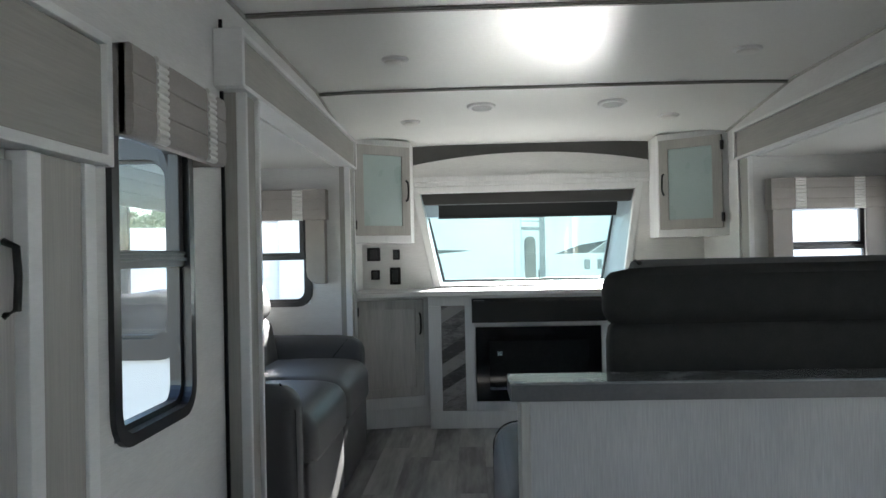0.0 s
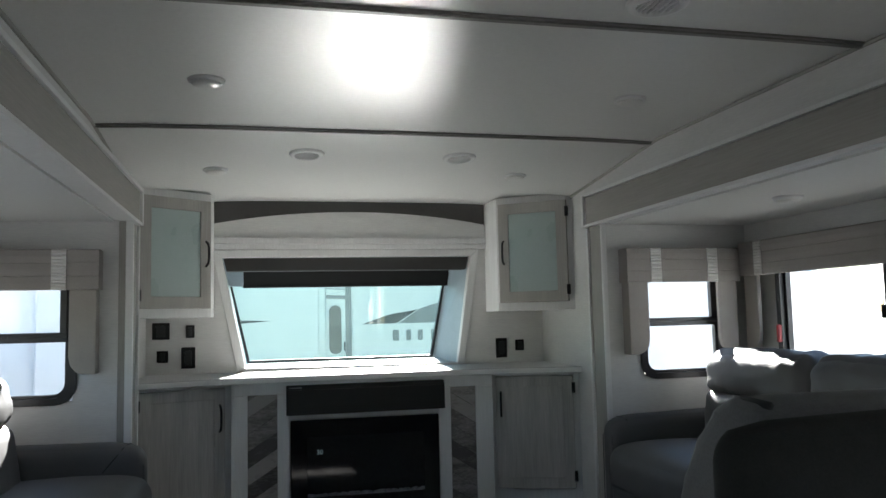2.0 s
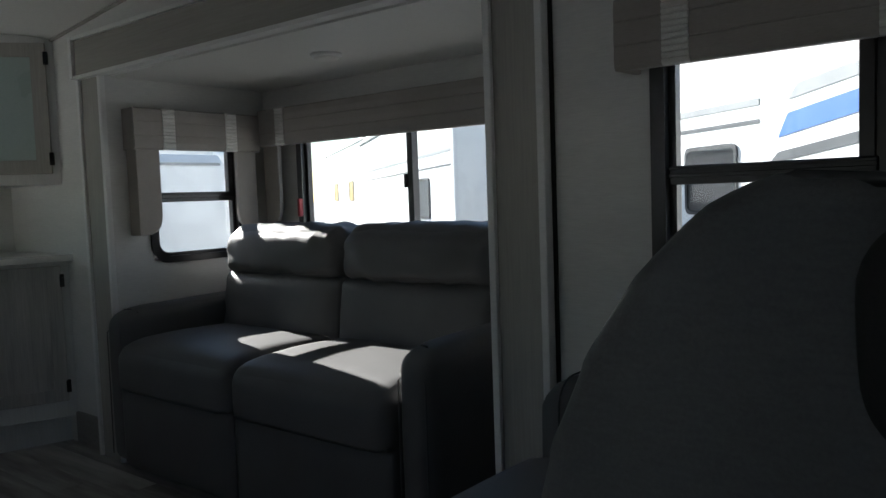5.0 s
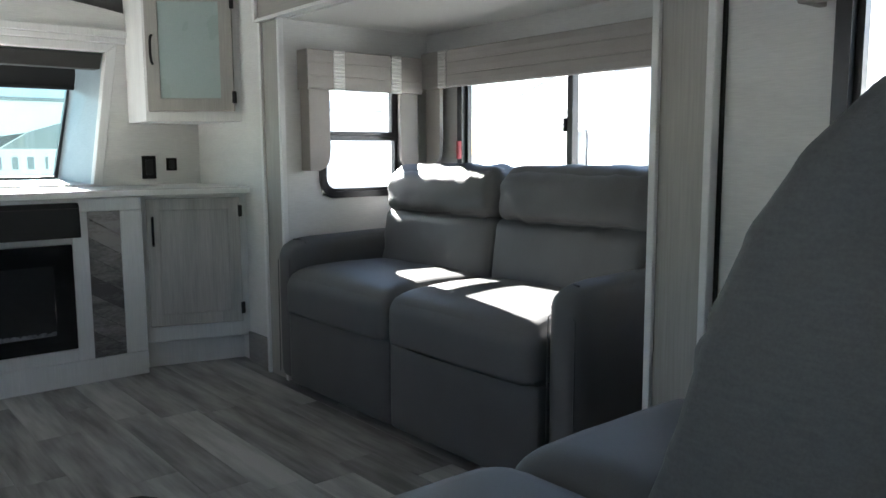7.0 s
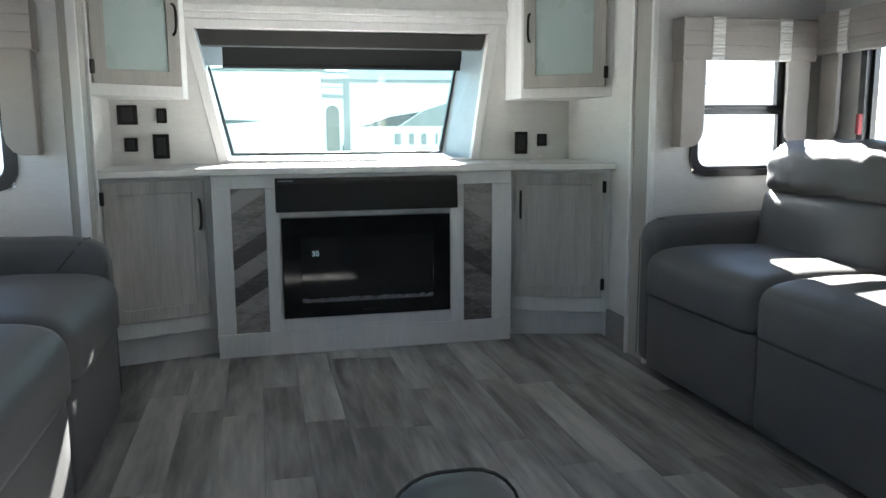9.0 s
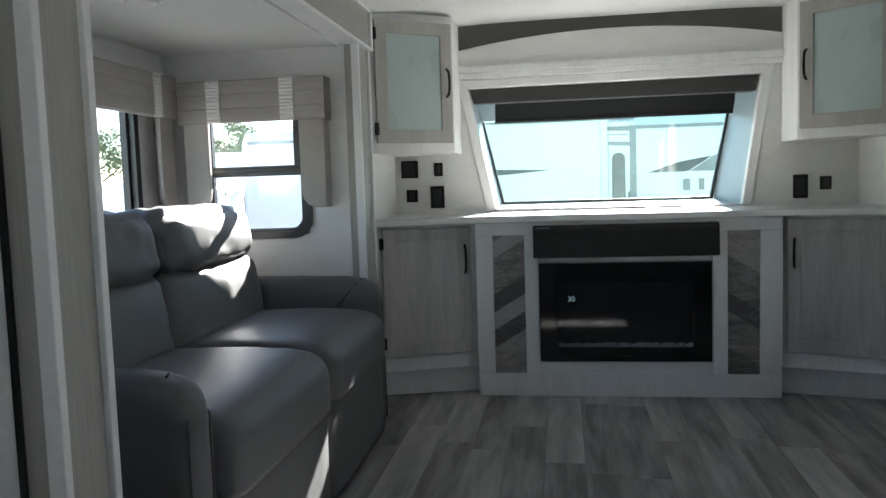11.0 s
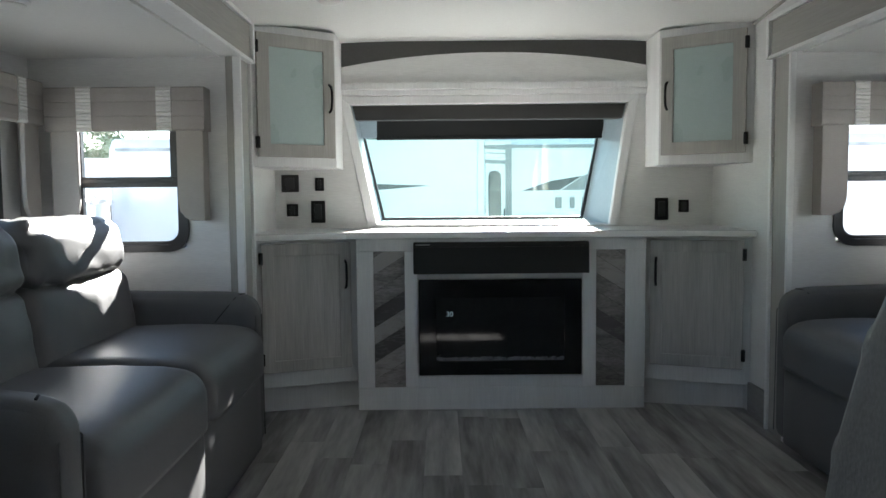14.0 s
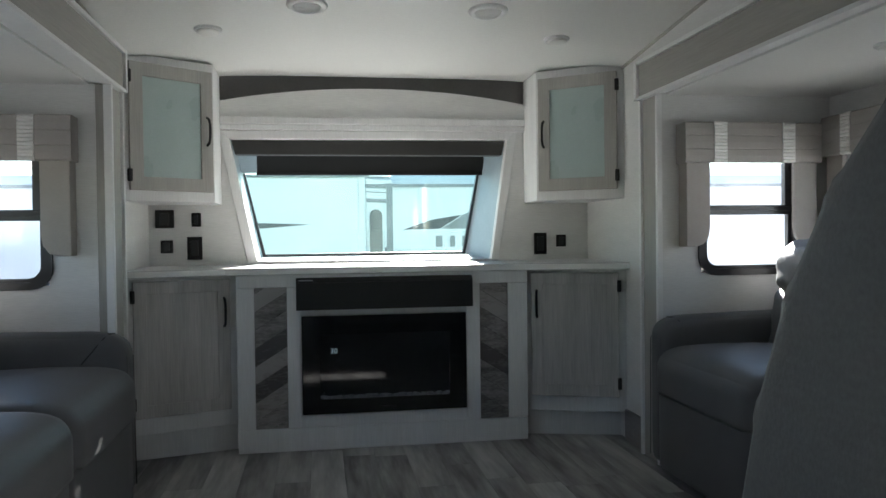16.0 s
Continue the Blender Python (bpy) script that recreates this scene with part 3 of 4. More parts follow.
for side in (1, -1):
    # wall cabinet set across the corner
    a, b = Vector((side * 1.215, -0.075)), Vector((side * 0.855, 0.20))
    t = thing("corner_wall_cabinet", pose(*((a + b) / 2), 0), "white corner wall cabinet with a greige frosted-glass door", "wall cabinet", "front wall cabinets")
    mid = (a + b) / 2
    def loc(p):
        return (p[0] - mid.x, p[1] - mid.y)
    body = [loc(p) for p in ((side * WX, -0.085), (side * 0.85, 0.205), (side * 0.85, FY - 0.001), (side * (WX - 0.001), FY - 0.001))]
    part("body", bev(prism(B(), body if side < 0 else body[::-1], 1.245, 1.945), 0.004), "white_wood", t)
    turn = math.degrees(math.atan2((a - b).y, (a - b).x)) if side > 0 else math.degrees(math.atan2((b - a).y, (b - a).x))
    d = framed_door(t, 0.43, 1.295, 1.90, 0.065, "greige", "frost", hinge=side, pull_z=1.60)
    d.matrix_local = pose(0, -0.006, 0, 0, 0, turn) @ pose(0, -0.004, 0)
    # base cabinet
    a, b = Vector((side * 1.225, -0.10)), Vector((side * 0.745, 0.075))
    mid = (a + b) / 2
    t = thing("corner_base_cabinet", pose(*mid, 0), "whitewashed base cabinet with a greige wood door", "base cabinet", "front base cabinets")
    body = [loc(p) for p in ((side * (WX - 0.001), -0.10), (side * 0.735, 0.078), (side * 0.735, FY - 0.001), (side * (WX - 0.001), FY - 0.001))]
    part("body", bev(prism(B(), body if side < 0 else body[::-1], 0.135, 0.878), 0.004), "white_wood", t)
    toe = [loc(p) for p in ((side * (WX - 0.002), -0.02), (side * 0.735, 0.11), (side * 0.735, FY - 0.001), (side * (WX - 0.002), FY - 0.001))]
    part("toe_kick", prism(B(), toe if side < 0 else toe[::-1], 0.0, 0.135), "white_wood", t)
    turn = math.degrees(math.atan2((a - b).y, (a - b).x)) if side > 0 else math.degrees(math.atan2((b - a).y, (b - a).x))
    d = framed_door(t, 0.45, 0.218, 0.862, 0.06, "cabinet", "cabinet", hinge=side, pull_z=0.70)
    d.matrix_local = pose(0, -0.004, 0, 0, 0, turn) @ pose(0, -0.004, 0)

# worktop
t = thing("worktop", pose(0, 0, 0), "white laminate worktop over the front cabinets", "worktop")
edge = [(-WX + 0.002, -0.17), (-0.78, -0.035), (0.78, -0.035), (WX - 0.002, -0.15)]
part("top", bev(prism(B(), [*edge, (WX - 0.002, FY - 0.002), (-WX + 0.002, FY - 0.002)], 0.88, 0.915), 0.004), "counter", t)
for (ax, ay), (bx, by) in zip(edge, edge[1:]):
    part("edge_band", prism(B(), [(ax, ay - 0.003), (bx, by - 0.003), (bx, by + 0.004), (ax, ay + 0.004)], 0.883, 0.911), "trim", t, "pale edge band")

# fireplace console
t = thing("fireplace_console", pose(0, 0, 0), "whitewashed console with barn-board side panels", "console")
PX = [-0.733, -0.648, -0.490, -0.425, 0.412, 0.483, 0.632, 0.733]
FZ = [0.0, 0.116, 0.175, 0.675, 0.815, 0.878]
for x0, x1 in ((PX[0], PX[1]), (PX[2], PX[3]), (PX[4], PX[5]), (PX[6], PX[7])):
    part("stile", bev(box(B(), x0, x1, 0, 0.022, FZ[1], FZ[4]), 0.003), "white_wood", t)
part("bottom_rail", bev(box(B(), PX[0], PX[7], 0, 0.022, 0, FZ[1] - 0.001), 0.003), "white_wood", t)
part("top_rail", bev(box(B(), PX[0], PX[7], 0, 0.022, FZ[4] + 0.001, FZ[5]), 0.003), "white_wood", t)
part("fire_rail", bev(box(B(), PX[3], PX[4], 0.001, 0.022, FZ[1], FZ[2]), 0.003), "white_wood", t)
part("fire_rail", bev(box(B(), PX[3], PX[4], 0.001, 0.022, FZ[3], 0.814), 0.003), "white_wood", t)
for s in (-1, 1):
    part("side_panel", box(B(), *sorted((s * 0.733, s * 0.712)), 0.023, 0.35, 0, FZ[5]), "white_wood", t)
CONSOLE = t

t = thing("electric_fireplace", pose(-0.006, 0, 0), "black glass-fronted electric fireplace", "fireplace")
part("surround", bev(ring(B(), [(-0.414, 0.67), (0.414, 0.67), (0.414, 0.18), (-0.414, 0.18)], [(-0.325, 0.575), (0.325, 0.575), (0.325, 0.255), (-0.325, 0.255)], -0.014, 0.02), 0.004), "fire_glass", t)
part("glass", box(B(), -0.33, 0.33, -0.004, 0.0, 0.25, 0.58), "fire_glass_sheen", t)
bed = part("crystal_tray", bev(box(B(), -0.318, 0.318, -0.0095, -0.0045, 0.254, 0.259), 0.001, 1), "vent_dark", t, "grey crystal tray")
for k in range(46):
    x, w = -0.315 + 0.63 * k / 45, 0.006 + 0.006 * random.random()
    part("crystal", cushion(B(), x - w, x + w, -0.0125, -0.005, 0.256, 0.257 + 1.6 * w, 0.002, 2, (0, 0, 0)), "ember", bed)
part("trim_bar", bev(box(B(), -0.03, 0.05, -0.016, -0.013, 0.206, 0.211), 0.001), "pull", t, "small grey badge")


def text(parent, words, size, m, material, name="lettering"):
    cu = bpy.data.curves.new(name, "FONT")
    cu.body, cu.size, cu.extrude = words, size, 0.0008
    ob = new(name, cu)
    dg = bpy.context.evaluated_depsgraph_get()
    me = bpy.data.meshes.new_from_object(ob.evaluated_get(dg))
    bpy.data.objects.remove(ob)
    me.materials.clear()
    me.materials.append(M[material])
    o = new(name, me)
    o.parent = parent
    o.matrix_local = m
    return o


tagged(text(t, "30", 0.036, pose(-0.275, -0.006, 0.482, 90), "digits", "display"), "pale display digits reading 30")

t = thing("soundbar", pose(0, 0, 0), "long black soundbar under the worktop", "soundbar")
part("body", bev(prism(B(), [(-0.07, 0.705), (-0.001, 0.705), (-0.001, 0.862), (-0.05, 0.862), (-0.062, 0.845)], -0.443, 0.435, "x"), 0.004), "black", t)
part("grille_line", box(B(), -0.442, 0.434, -0.066, -0.06, 0.836, 0.840), "pull", t, "grey seam line")
part("badge", box(B(), -0.43, -0.36, -0.063, -0.055, 0.848, 0.854), "vent_dark", t, "small grey badge")

# wall controls on the front wall
for x, z, w, h, inner, lab, cat in ((-1.15, 1.17, 0.098, 0.098, 0.05, "black square control panel on the front wall", "control panel"), (-0.985, 1.165, 0.05, 0.075, 0.02, "black rocker switch on the front wall", "switch"),
                              (-1.14, 1.02, 0.065, 0.07, 0.03, "black socket plate on the front wall", "socket"), (-0.995, 1.01, 0.08, 0.125, 0.04, "black double outlet on the front wall", "outlet"),
                              (0.945, 1.010, 0.075, 0.125, 0.04, "black double outlet on the front wall", "outlet"), (1.07, 1.025, 0.058, 0.070, 0.03, "black socket plate on the front wall", "socket")):
    t = thing("wall_" + cat.replace(" ", "_"), pose(x, FY, z), lab, cat, "wall controls")
    part("plate", bev(box(B(), -w / 2, w / 2, -0.012, -0.001, -h / 2, h / 2), 0.004), "black", t)
    part("insert", bev(box(B(), -inner / 2, inner / 2, -0.018, -0.011, -h * 0.33, h * 0.33), 0.003), "black_metal", t)

# grey board at the foot of the side walls beside the cabinets
for side in (1, -1):
    a, b = sorted((side * (WX - 0.016), side * (WX - 0.001)))
    solid("baseboard", bev(box(B(), a, b, -0.36, -0.105, 0.0, 0.155), 0.003), "base_gray", "grey wood-look skirting board beside the base cabinet", "skirting board", "structure")


# ---------------------------------------------------------------- ceiling lamps and vents
def puck(x, y, z, tilt=0):
    t = thing("ceiling_lamp", pose(x, y, z, tilt), "small round white ceiling lamp, switched off", "ceiling lamp", "round ceiling lamps")
    part("base", lathe(B(), [(0.058, 0.002), (0.062, -0.004), (0.060, -0.012), (0.052, -0.016)]), "vent", t, "", True)
    part("lens", lathe(B(), [(0.050, -0.015), (0.048, -0.020), (0.036, -0.025), (0.018, -0.027)]), "lens", t, "frosted lens", True)


for x, y in ((-0.757, -1.72), (0.80, -1.72), (-0.80, -0.335), (0.80, -0.335)):
    puck(x, y, ceil_z(x, y) + 0.003, -7 if y > -1 else 0)
for side in (1, -1):
    puck(side * 1.585, -1.57, SZ + 0.001)
for x in (-0.362, 0.39):
    t = thing("ceiling_vent", pose(x, -0.69, ceil_z(x, -0.69) + 0.002, -7), "round white ceiling air vent with fins", "ceiling vent", "round ceiling vents")
    part("collar", lathe(B(), [(0.080, 0.0), (0.084, -0.006), (0.078, -0.016), (0.060, -0.020), (0.056, -0.008)]), "vent", t, "", True)
    part("inside", lathe(B(), [(0.057, -0.004), (0.057, -0.010)]), "vent_dark", t, "grey recess")
    for k in range(6):
        y = -0.042 + 0.0168 * k
        w = math.sqrt(max(0.055 ** 2 - y * y, 1e-4))
        part("fin", box(B(), -w, w, y - 0.002, y + 0.002, -0.018, -0.008), "vent", t)
t = thing("ceiling_vent", pose(0.44, -2.60, ceil_z(0.44, -2.6) + 0.002), "round white ceiling air vent with dark slots", "ceiling vent", "round ceiling vents")
part("collar", lathe(B(), [(0.080, 0.0), (0.084, -0.006), (0.078, -0.016), (0.060, -0.020), (0.056, -0.008)]), "vent", t, "", True)
part("inside", lathe(B(), [(0.057, -0.004), (0.057, -0.010)]), "black", t, "dark recess")
for k in range(7):
    x = -0.045 + 0.015 * k
    w = math.sqrt(max(0.055 ** 2 - x * x, 1e-4))
    part("fin", box(B(), x - 0.002, x + 0.002, -w, w, -0.018, -0.008), "vent", t)


# ---------------------------------------------------------------- sofas
def sofa(m, length, arm, depth, label, seats=2, back_z=1.02, lean=0.14, arm_z=0.695):
    """Faces -y in its own space: x along, front at y = 0, back at y = depth."""
    t = thing("sofa", m, label, "sofa", "sofas")
    h = length / 2
    in_w = length - 2 * arm
    w = in_w / seats
    part("base", bev(box(B(), -h + 0.03, h - 0.03, 0.06, depth - 0.04, 0.02, 0.30), 0.02), "leather", t)
    for k in range(seats):
        x0 = -h + arm + w * k
        part("front_panel", cushion(B(), x0 + 0.002, x0 + w - 0.002, -0.010, 0.09, 0.045, 0.380, 0.02, 8, (0, 0.004, 0)), "leather", t, "", True)

        def crown(p, x0=x0):
            d = max(0.0, 0.12 - p.y) / 0.12
            return Vector((p.x, p.y, p.z - 0.018 * d * d * (p.z > 0.4) + 0.008 * max(0, 1 - abs(p.y - 0.28) / 0.3)))
        s = part("seat", cushion(B(), x0 + 0.001, x0 + w - 0.001, -0.028, depth - 0.28, 0.362, 0.572, 0.055, 20, (0, 0.006, 0.010), 0.0015, crown), "leather", t, "", True)

        def leaned(p, y0=depth - 0.36):
            return Vector((p.x, p.y + lean * (p.z - 0.46), p.z))
        part("backrest", cushion(B(), x0 + 0.002, x0 + w - 0.002, depth - 0.42, depth - 0.22, 0.43, back_z - 0.20, 0.05, 20, (0, 0.024, 0), 0.008, leaned), "leather", t, "", True)
        part("headrest", cushion(B(), x0 + 0.004, x0 + w - 0.004, depth - 0.43, depth - 0.20, back_z - 0.225, back_z, 0.07, 26, (0, 0.018, 0.010), 0.012, leaned), "leather", t, "padded headrest roll", True)
    part("back_panel", bev(box(B(), -h + arm * 0.5, h - arm * 0.5, depth - 0.14, depth - 0.03, 0.1, back_z - 0.12), 0.03, 3), "leather_back", t)
    for s in (-1, 1):
        a, b = sorted((s * (h - arm), s * h))

        def slope(p):
            f = max(0.0, (0.16 - p.y) / 0.16)
            return Vector((p.x, p.y, p.z - 0.035 * f * f * (p.z - 0.06) / 0.6 + 0.02 * max(0, p.y - 0.2) * (p.z > 0.4)))
        part("arm", cushion(B(), a + 0.002, b, 0.010, depth - 0.05, 0.04, arm_z, 0.048, 18, (0.003, 0.004, 0.005), 0.0015, slope), "leather", t, "", True)
        pts = [(s * (h - 0.012), 0.010, 0.07), (s * (h - 0.012), 0.014, arm_z - 0.10), (s * (h - arm / 2), 0.03, arm_z - 0.052), (s * (h - arm + 0.014), 0.014, arm_z - 0.10), (s * (h - arm + 0.014), 0.010, 0.07)]
        part("piping", tube(B(), pts, 0.0025, 6), "leather_back", t, "grey seam piping", True)
        ix = s * (h - arm) + s * 0.0005
        part("seam", tube(B(), [(s * (h - 0.05), 0.075, arm_z - 0.006), (ix + s * 0.048, 0.085, arm_z - 0.005), (ix + s * 0.016, 0.10, arm_z - 0.018), (ix + s * 0.002, 0.125, arm_z - 0.05), (ix + s * 0.001, 0.18, arm_z - 0.115)], 0.0035, 6), "piping", t, "dark stitched seam", True)
    for x in (-h + 0.06, h - 0.06):
        for y in (0.12, depth - 0.1):
            part("foot", lathe(B(), [(0.02, 0.0), (0.025, 0.04)], 12), "black", t).matrix_local = pose(x, y, 0)
    return t


for side in (1, -1):
    sofa(pose(1.125 if side > 0 else -1.065, -1.505, 0, 0, 0, -90 * side), 1.81, 0.13, 0.90, "grey leatherette two-seat recliner sofa in the slide-out")


# loveseat facing the front, its back to the half wall
def loveseat():
    t = thing("loveseat", pose(0, 0, 0), "grey leatherette theatre loveseat with high rounded back", "sofa", "sofas")
    part("base", bev(box(B(), -0.38, 1.16, -3.55, -2.86, 0.02, 0.30), 0.02), "leather", t)
    for x0, x1 in ((-0.205, 0.425), (0.43, 1.02)):
        def crown(p):
            f = max(0.0, (p.y + 2.98) / 0.16)
            return Vector((p.x, p.y, p.z - 0.015 * f * f * (p.z > 0.4)))
        part("seat", cushion(B(), x0, x1, -3.56, -2.815, 0.32, 0.530, 0.07, 18, (0, 0.010, 0.018), 0.002, crown), "leather", t, "", True)
        part("front_panel", cushion(B(), x0, x1, -2.90, -2.825, 0.05, 0.31, 0.02, 8, (0, 0.006, 0)), "leather", t, "", True)

    side_line = [(-3.81, 0.30), (-3.815, 0.95), (-3.808, 1.05), (-3.79, 1.095), (-3.755, 1.134), (-3.715, 1.137), (-3.68, 1.122), (-3.642, 1.085), (-3.612, 1.04), (-3.588, 0.985), (-3.562, 0.89), (-3.515, 0.77), (-3.49, 0.62), (-3.47, 0.46), (-3.47, 0.30)]
    b = part("backrest", bev(prism(B(), side_line, -0.135, 1.05, "x"), 0.022, 4), "leather_back", t, "high padded back with rounded top", True)
    for x in (-0.138, 1.053):
        part("piping", tube(B(), [(x + math.copysign(0.012, 0.4 - x), y - 0.010, z - 0.004) for y, z in side_line[4:-1]], 0.004, 6), "piping", b, "dark seam piping", True)
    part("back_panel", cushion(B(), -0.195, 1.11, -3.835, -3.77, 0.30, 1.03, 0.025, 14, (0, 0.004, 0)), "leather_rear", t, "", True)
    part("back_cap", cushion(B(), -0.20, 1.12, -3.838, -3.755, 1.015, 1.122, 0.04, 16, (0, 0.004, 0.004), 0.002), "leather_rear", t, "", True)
    for x0, x1 in ((-0.10, 0.46), (0.465, 1.04)):
        part("lumbar_cushion", cushion(B(), x0, x1, -3.60, -3.40, 0.46, 0.70, 0.08, 16, (0, 0.02, 0.01), 0.006), "leather", t, "padded lumbar cushion", True)
    for x0, x1 in ((-0.378, -0.205), (1.03, 1.205)):
        def slope(p):
            f = max(0.0, (p.y + 3.00) / 0.16)
            return Vector((p.x, p.y, p.z - 0.012 * f * f * (p.z - 0.05) / 0.6))
        part("arm", cushion(B(), x0, x1, -3.58, -2.825, 0.04, 0.655 if x0 < 0 else 0.685, 0.07, 16, (0.004, 0.006, 0.010), 0.002, slope), "leather", t, "", True)
        c = (x0 + x1) / 2
        top = (0.655 if x0 < 0 else 0.685) - 0.062
        arc = [(x1 - 0.068 + 0.069 * math.cos(radians(a)), top + 0.069 * math.sin(radians(a))) for a in range(0, 91, 15)] + [(x0 + 0.068 + 0.069 * math.cos(radians(a)), top + 0.069 * math.sin(radians(a))) for a in range(90, 181, 15)]
        part("piping", tube(B(), [(x, -2.90, z) for x, z in [(x1 + 0.001, 0.35)] + arc + [(x0 - 0.001, 0.35)]], 0.0025, 6), "piping", t, "dark seam piping", True)
    return t


loveseat()

# half wall behind the loveseat
t = thing("half_wall", pose(0, 0, 0), "woven-grey half wall with a dark laminate cap", "half wall", "", "structure")
part("panel", box(B(), -0.345, WX - 0.002, -3.945, -3.865, 0, 0.916), "panel_cloth", t)
part("corner_trim", bev(box(B(), -0.358, -0.342, -3.95, -3.86, 0, 0.916), 0.003), "greige", t, "greige corner strip")
part("cap", bev(box(B(), -0.374, WX - 0.002, -3.955, -3.852, 0.917, 0.947), 0.003), "cap_top", t, "grey laminate cap")
part("cap_edge", box(B(), -0.372, WX - 0.003, -3.958, -3.954, 0.918, 0.944), "cap_edge", t, "charcoal cap edge")
t = thing("wall_outlet", pose(0.0, -3.945, 0.66), "black recessed outlet in the half wall", "outlet")
part("plate", bev(box(B(), -0.115, 0.055, -0.012, -0.001, -0.07, 0.075), 0.004), "black", t)

# kitchen slide-out by the left wall: fascia, post, tall door
t = thing("pantry_cabinet", pose(-WX, -4.1, 0), "tall greige pantry cabinet with white trim and a black pull", "cabinet")
part("fascia", bev(box(B(), 0.001, 0.05, -0.9, 0.485, 1.375, 1.60), 0.003), "greige_y", t)
part("fascia_trim", bev(box(B(), 0.001, 0.062, -0.9, 0.50, 1.602, 1.622), 0.003), "trim", t, "white trim strip")
part("fascia_trim", bev(box(B(), 0.001, 0.062, -0.9, 0.50, 1.352, 1.373), 0.003), "trim", t, "white trim strip")
part("fascia_trim", bev(box(B(), 0.001, 0.062, 0.486, 0.512, 1.35, 1.622), 0.003), "trim", t, "white end cap")
part("post", bev(box(B(), 0.001, 0.035, 0.27, 0.425, 0, 1.35), 0.003), "greige", t)
part("post_trim", bev(box(B(), 0.001, 0.042, 0.426, 0.47, 0, 1.35), 0.003), "trim", t, "white edge strip")
part("post_trim", bev(box(B(), 0.001, 0.042, 0.225, 0.269, 0, 1.35), 0.003), "trim", t, "white edge strip")
d = part("door", bev(box(B(), 0.001, 0.022, -0.5, 0.215, 0.05, 1.33), 0.003), "cabinet", t)
part("handle", tube(B(), [(0.022, 0.183, 1.065), (0.045, 0.183, 1.075), (0.048, 0.183, 1.13), (0.045, 0.183, 1.18), (0.022, 0.183, 1.19)], 0.007), "pull", d, "long black pull", True)

# ---------------------------------------------------------------- outside
GZ = -0.85
solid("ground", box(B(), -400, 400, -400, 400, GZ - 0.3, GZ), "gravel", "pale gravel sales lot", "ground", "structure")


def trailer(m, length, label, height=3.2, width=2.5, windows=(), stripes=()):
    """Long side at local y = 0, facing -y; x along; ground at z = 0."""
    t = thing("travel_trailer", m, label, "travel trailer", "parked trailers")
    body = [(0.0, 0.55), (0.0, height - 0.15), (0.12, height), (width - 0.12, height), (width, height - 0.15), (width, 0.55)]
    b = part("body", bev(prism(B(), body, -length / 2, length / 2, "x"), 0.05), "rv_white", t)
    part("skirt_trim", box(B(), -length / 2 + 0.1, length / 2 - 0.1, -0.012, 0.0, 0.60, 0.66), "rv_grey", t, "grey lower rail")
    part("roof_gutter", box(B(), -length / 2 + 0.1, length / 2 - 0.1, -0.03, 0.0, height - 0.17, height - 0.13), "rv_grey", t, "grey gutter rail")
    for x, z, w, h in windows:
        wd = part("window", ring(B(), rounded(x - w / 2, x + w / 2, z, z + h, 0.07), rounded(x - w / 2 + 0.03, x + w / 2 - 0.03, z + 0.03, z + h - 0.03, 0.05), -0.02, 0.0), "black_metal", t)
        part("pane", prism(B(), rounded(x - w / 2 + 0.02, x + w / 2 - 0.02, z + 0.02, z + h - 0.02, 0.05)[::-1], -0.012, -0.004, "y"), "fire_glass", wd, "tinted pane")
    for pts, mat in stripes:
        part("graphic", prism(B(), pts, -0.006, -0.002, "y"), mat, t)
    for x in (-0.5, 0.5):
        w = part("wheel", lathe(B(), [(0.10, -0.11), (0.33, -0.11), (0.35, -0.07), (0.35, 0.07), (0.33, 0.11), (0.10, 0.11)], 24), "tyre", t, "", True)
        w.matrix_local = pose(x * 1.0, 0.18, 0.351, 90)
        part("rim", lathe(B(), [(0.19, 0.112), (0.16, 0.10), (0.05, 0.115)], 20), "rv_grey", w, "grey rim")
    for x in (-length / 2 + 0.4, length / 2 - 0.4):
        for y in (0.3, width - 0.3):
            part("jack", box(B(), x - 0.04, x + 0.04, y - 0.04, y + 0.04, 0.0, 0.6), "rv_dark", t)
    return t


# opposite trailer seen through the front window: a body with a slide-out, an entry door and wedge graphics
FRONT = trailer(pose(1.0, 6.0, GZ), 11.0, "white travel trailer with charcoal wedge graphics parked across the lane", 2.70, 2.5)
o = 0.85


def graphic(pts, mat, y=-0.006, label=""):
    return part("graphic", prism(B(), [(x - 1.0, z + o) for x, z in pts], y, y + 0.004, "y"), mat, FRONT, label)


# the slide-out room left of the door, standing proud of the body
part("slide_box", bev(box(B(), -4.2, -0.83, -0.16, 0.02, o + 0.15, o + 1.80), 0.02), "rv_white", FRONT, "white slide-out box")
part("slide_flange", bev(box(B(), -0.83, -0.745, -0.10, 0.01, o + 0.10, o + 1.84), 0.008), "rv_white", FRONT, "white slide-out flange")
part("slide_awning", bev(box(B(), -4.3, -0.70, -0.20, 0.0, o + 1.80, o + 1.825), 0.006), "rv_grey", FRONT, "grey awning rail")
graphic([(-1.75, 1.13), (-0.94, 1.175), (-0.43, 1.215), (-1.75, 1.265)], "rv_dark", -0.166)
part("gutter_spout", bev(box(B(), -0.70, -0.42, -0.06, 0.0, o + 1.795, o + 1.82), 0.006), "rv_grey", FRONT, "grey gutter spout")
graphic([(0.735, 1.140), (1.21, 1.145), (1.50, 1.325), (1.10, 1.262)], "rv_dark")
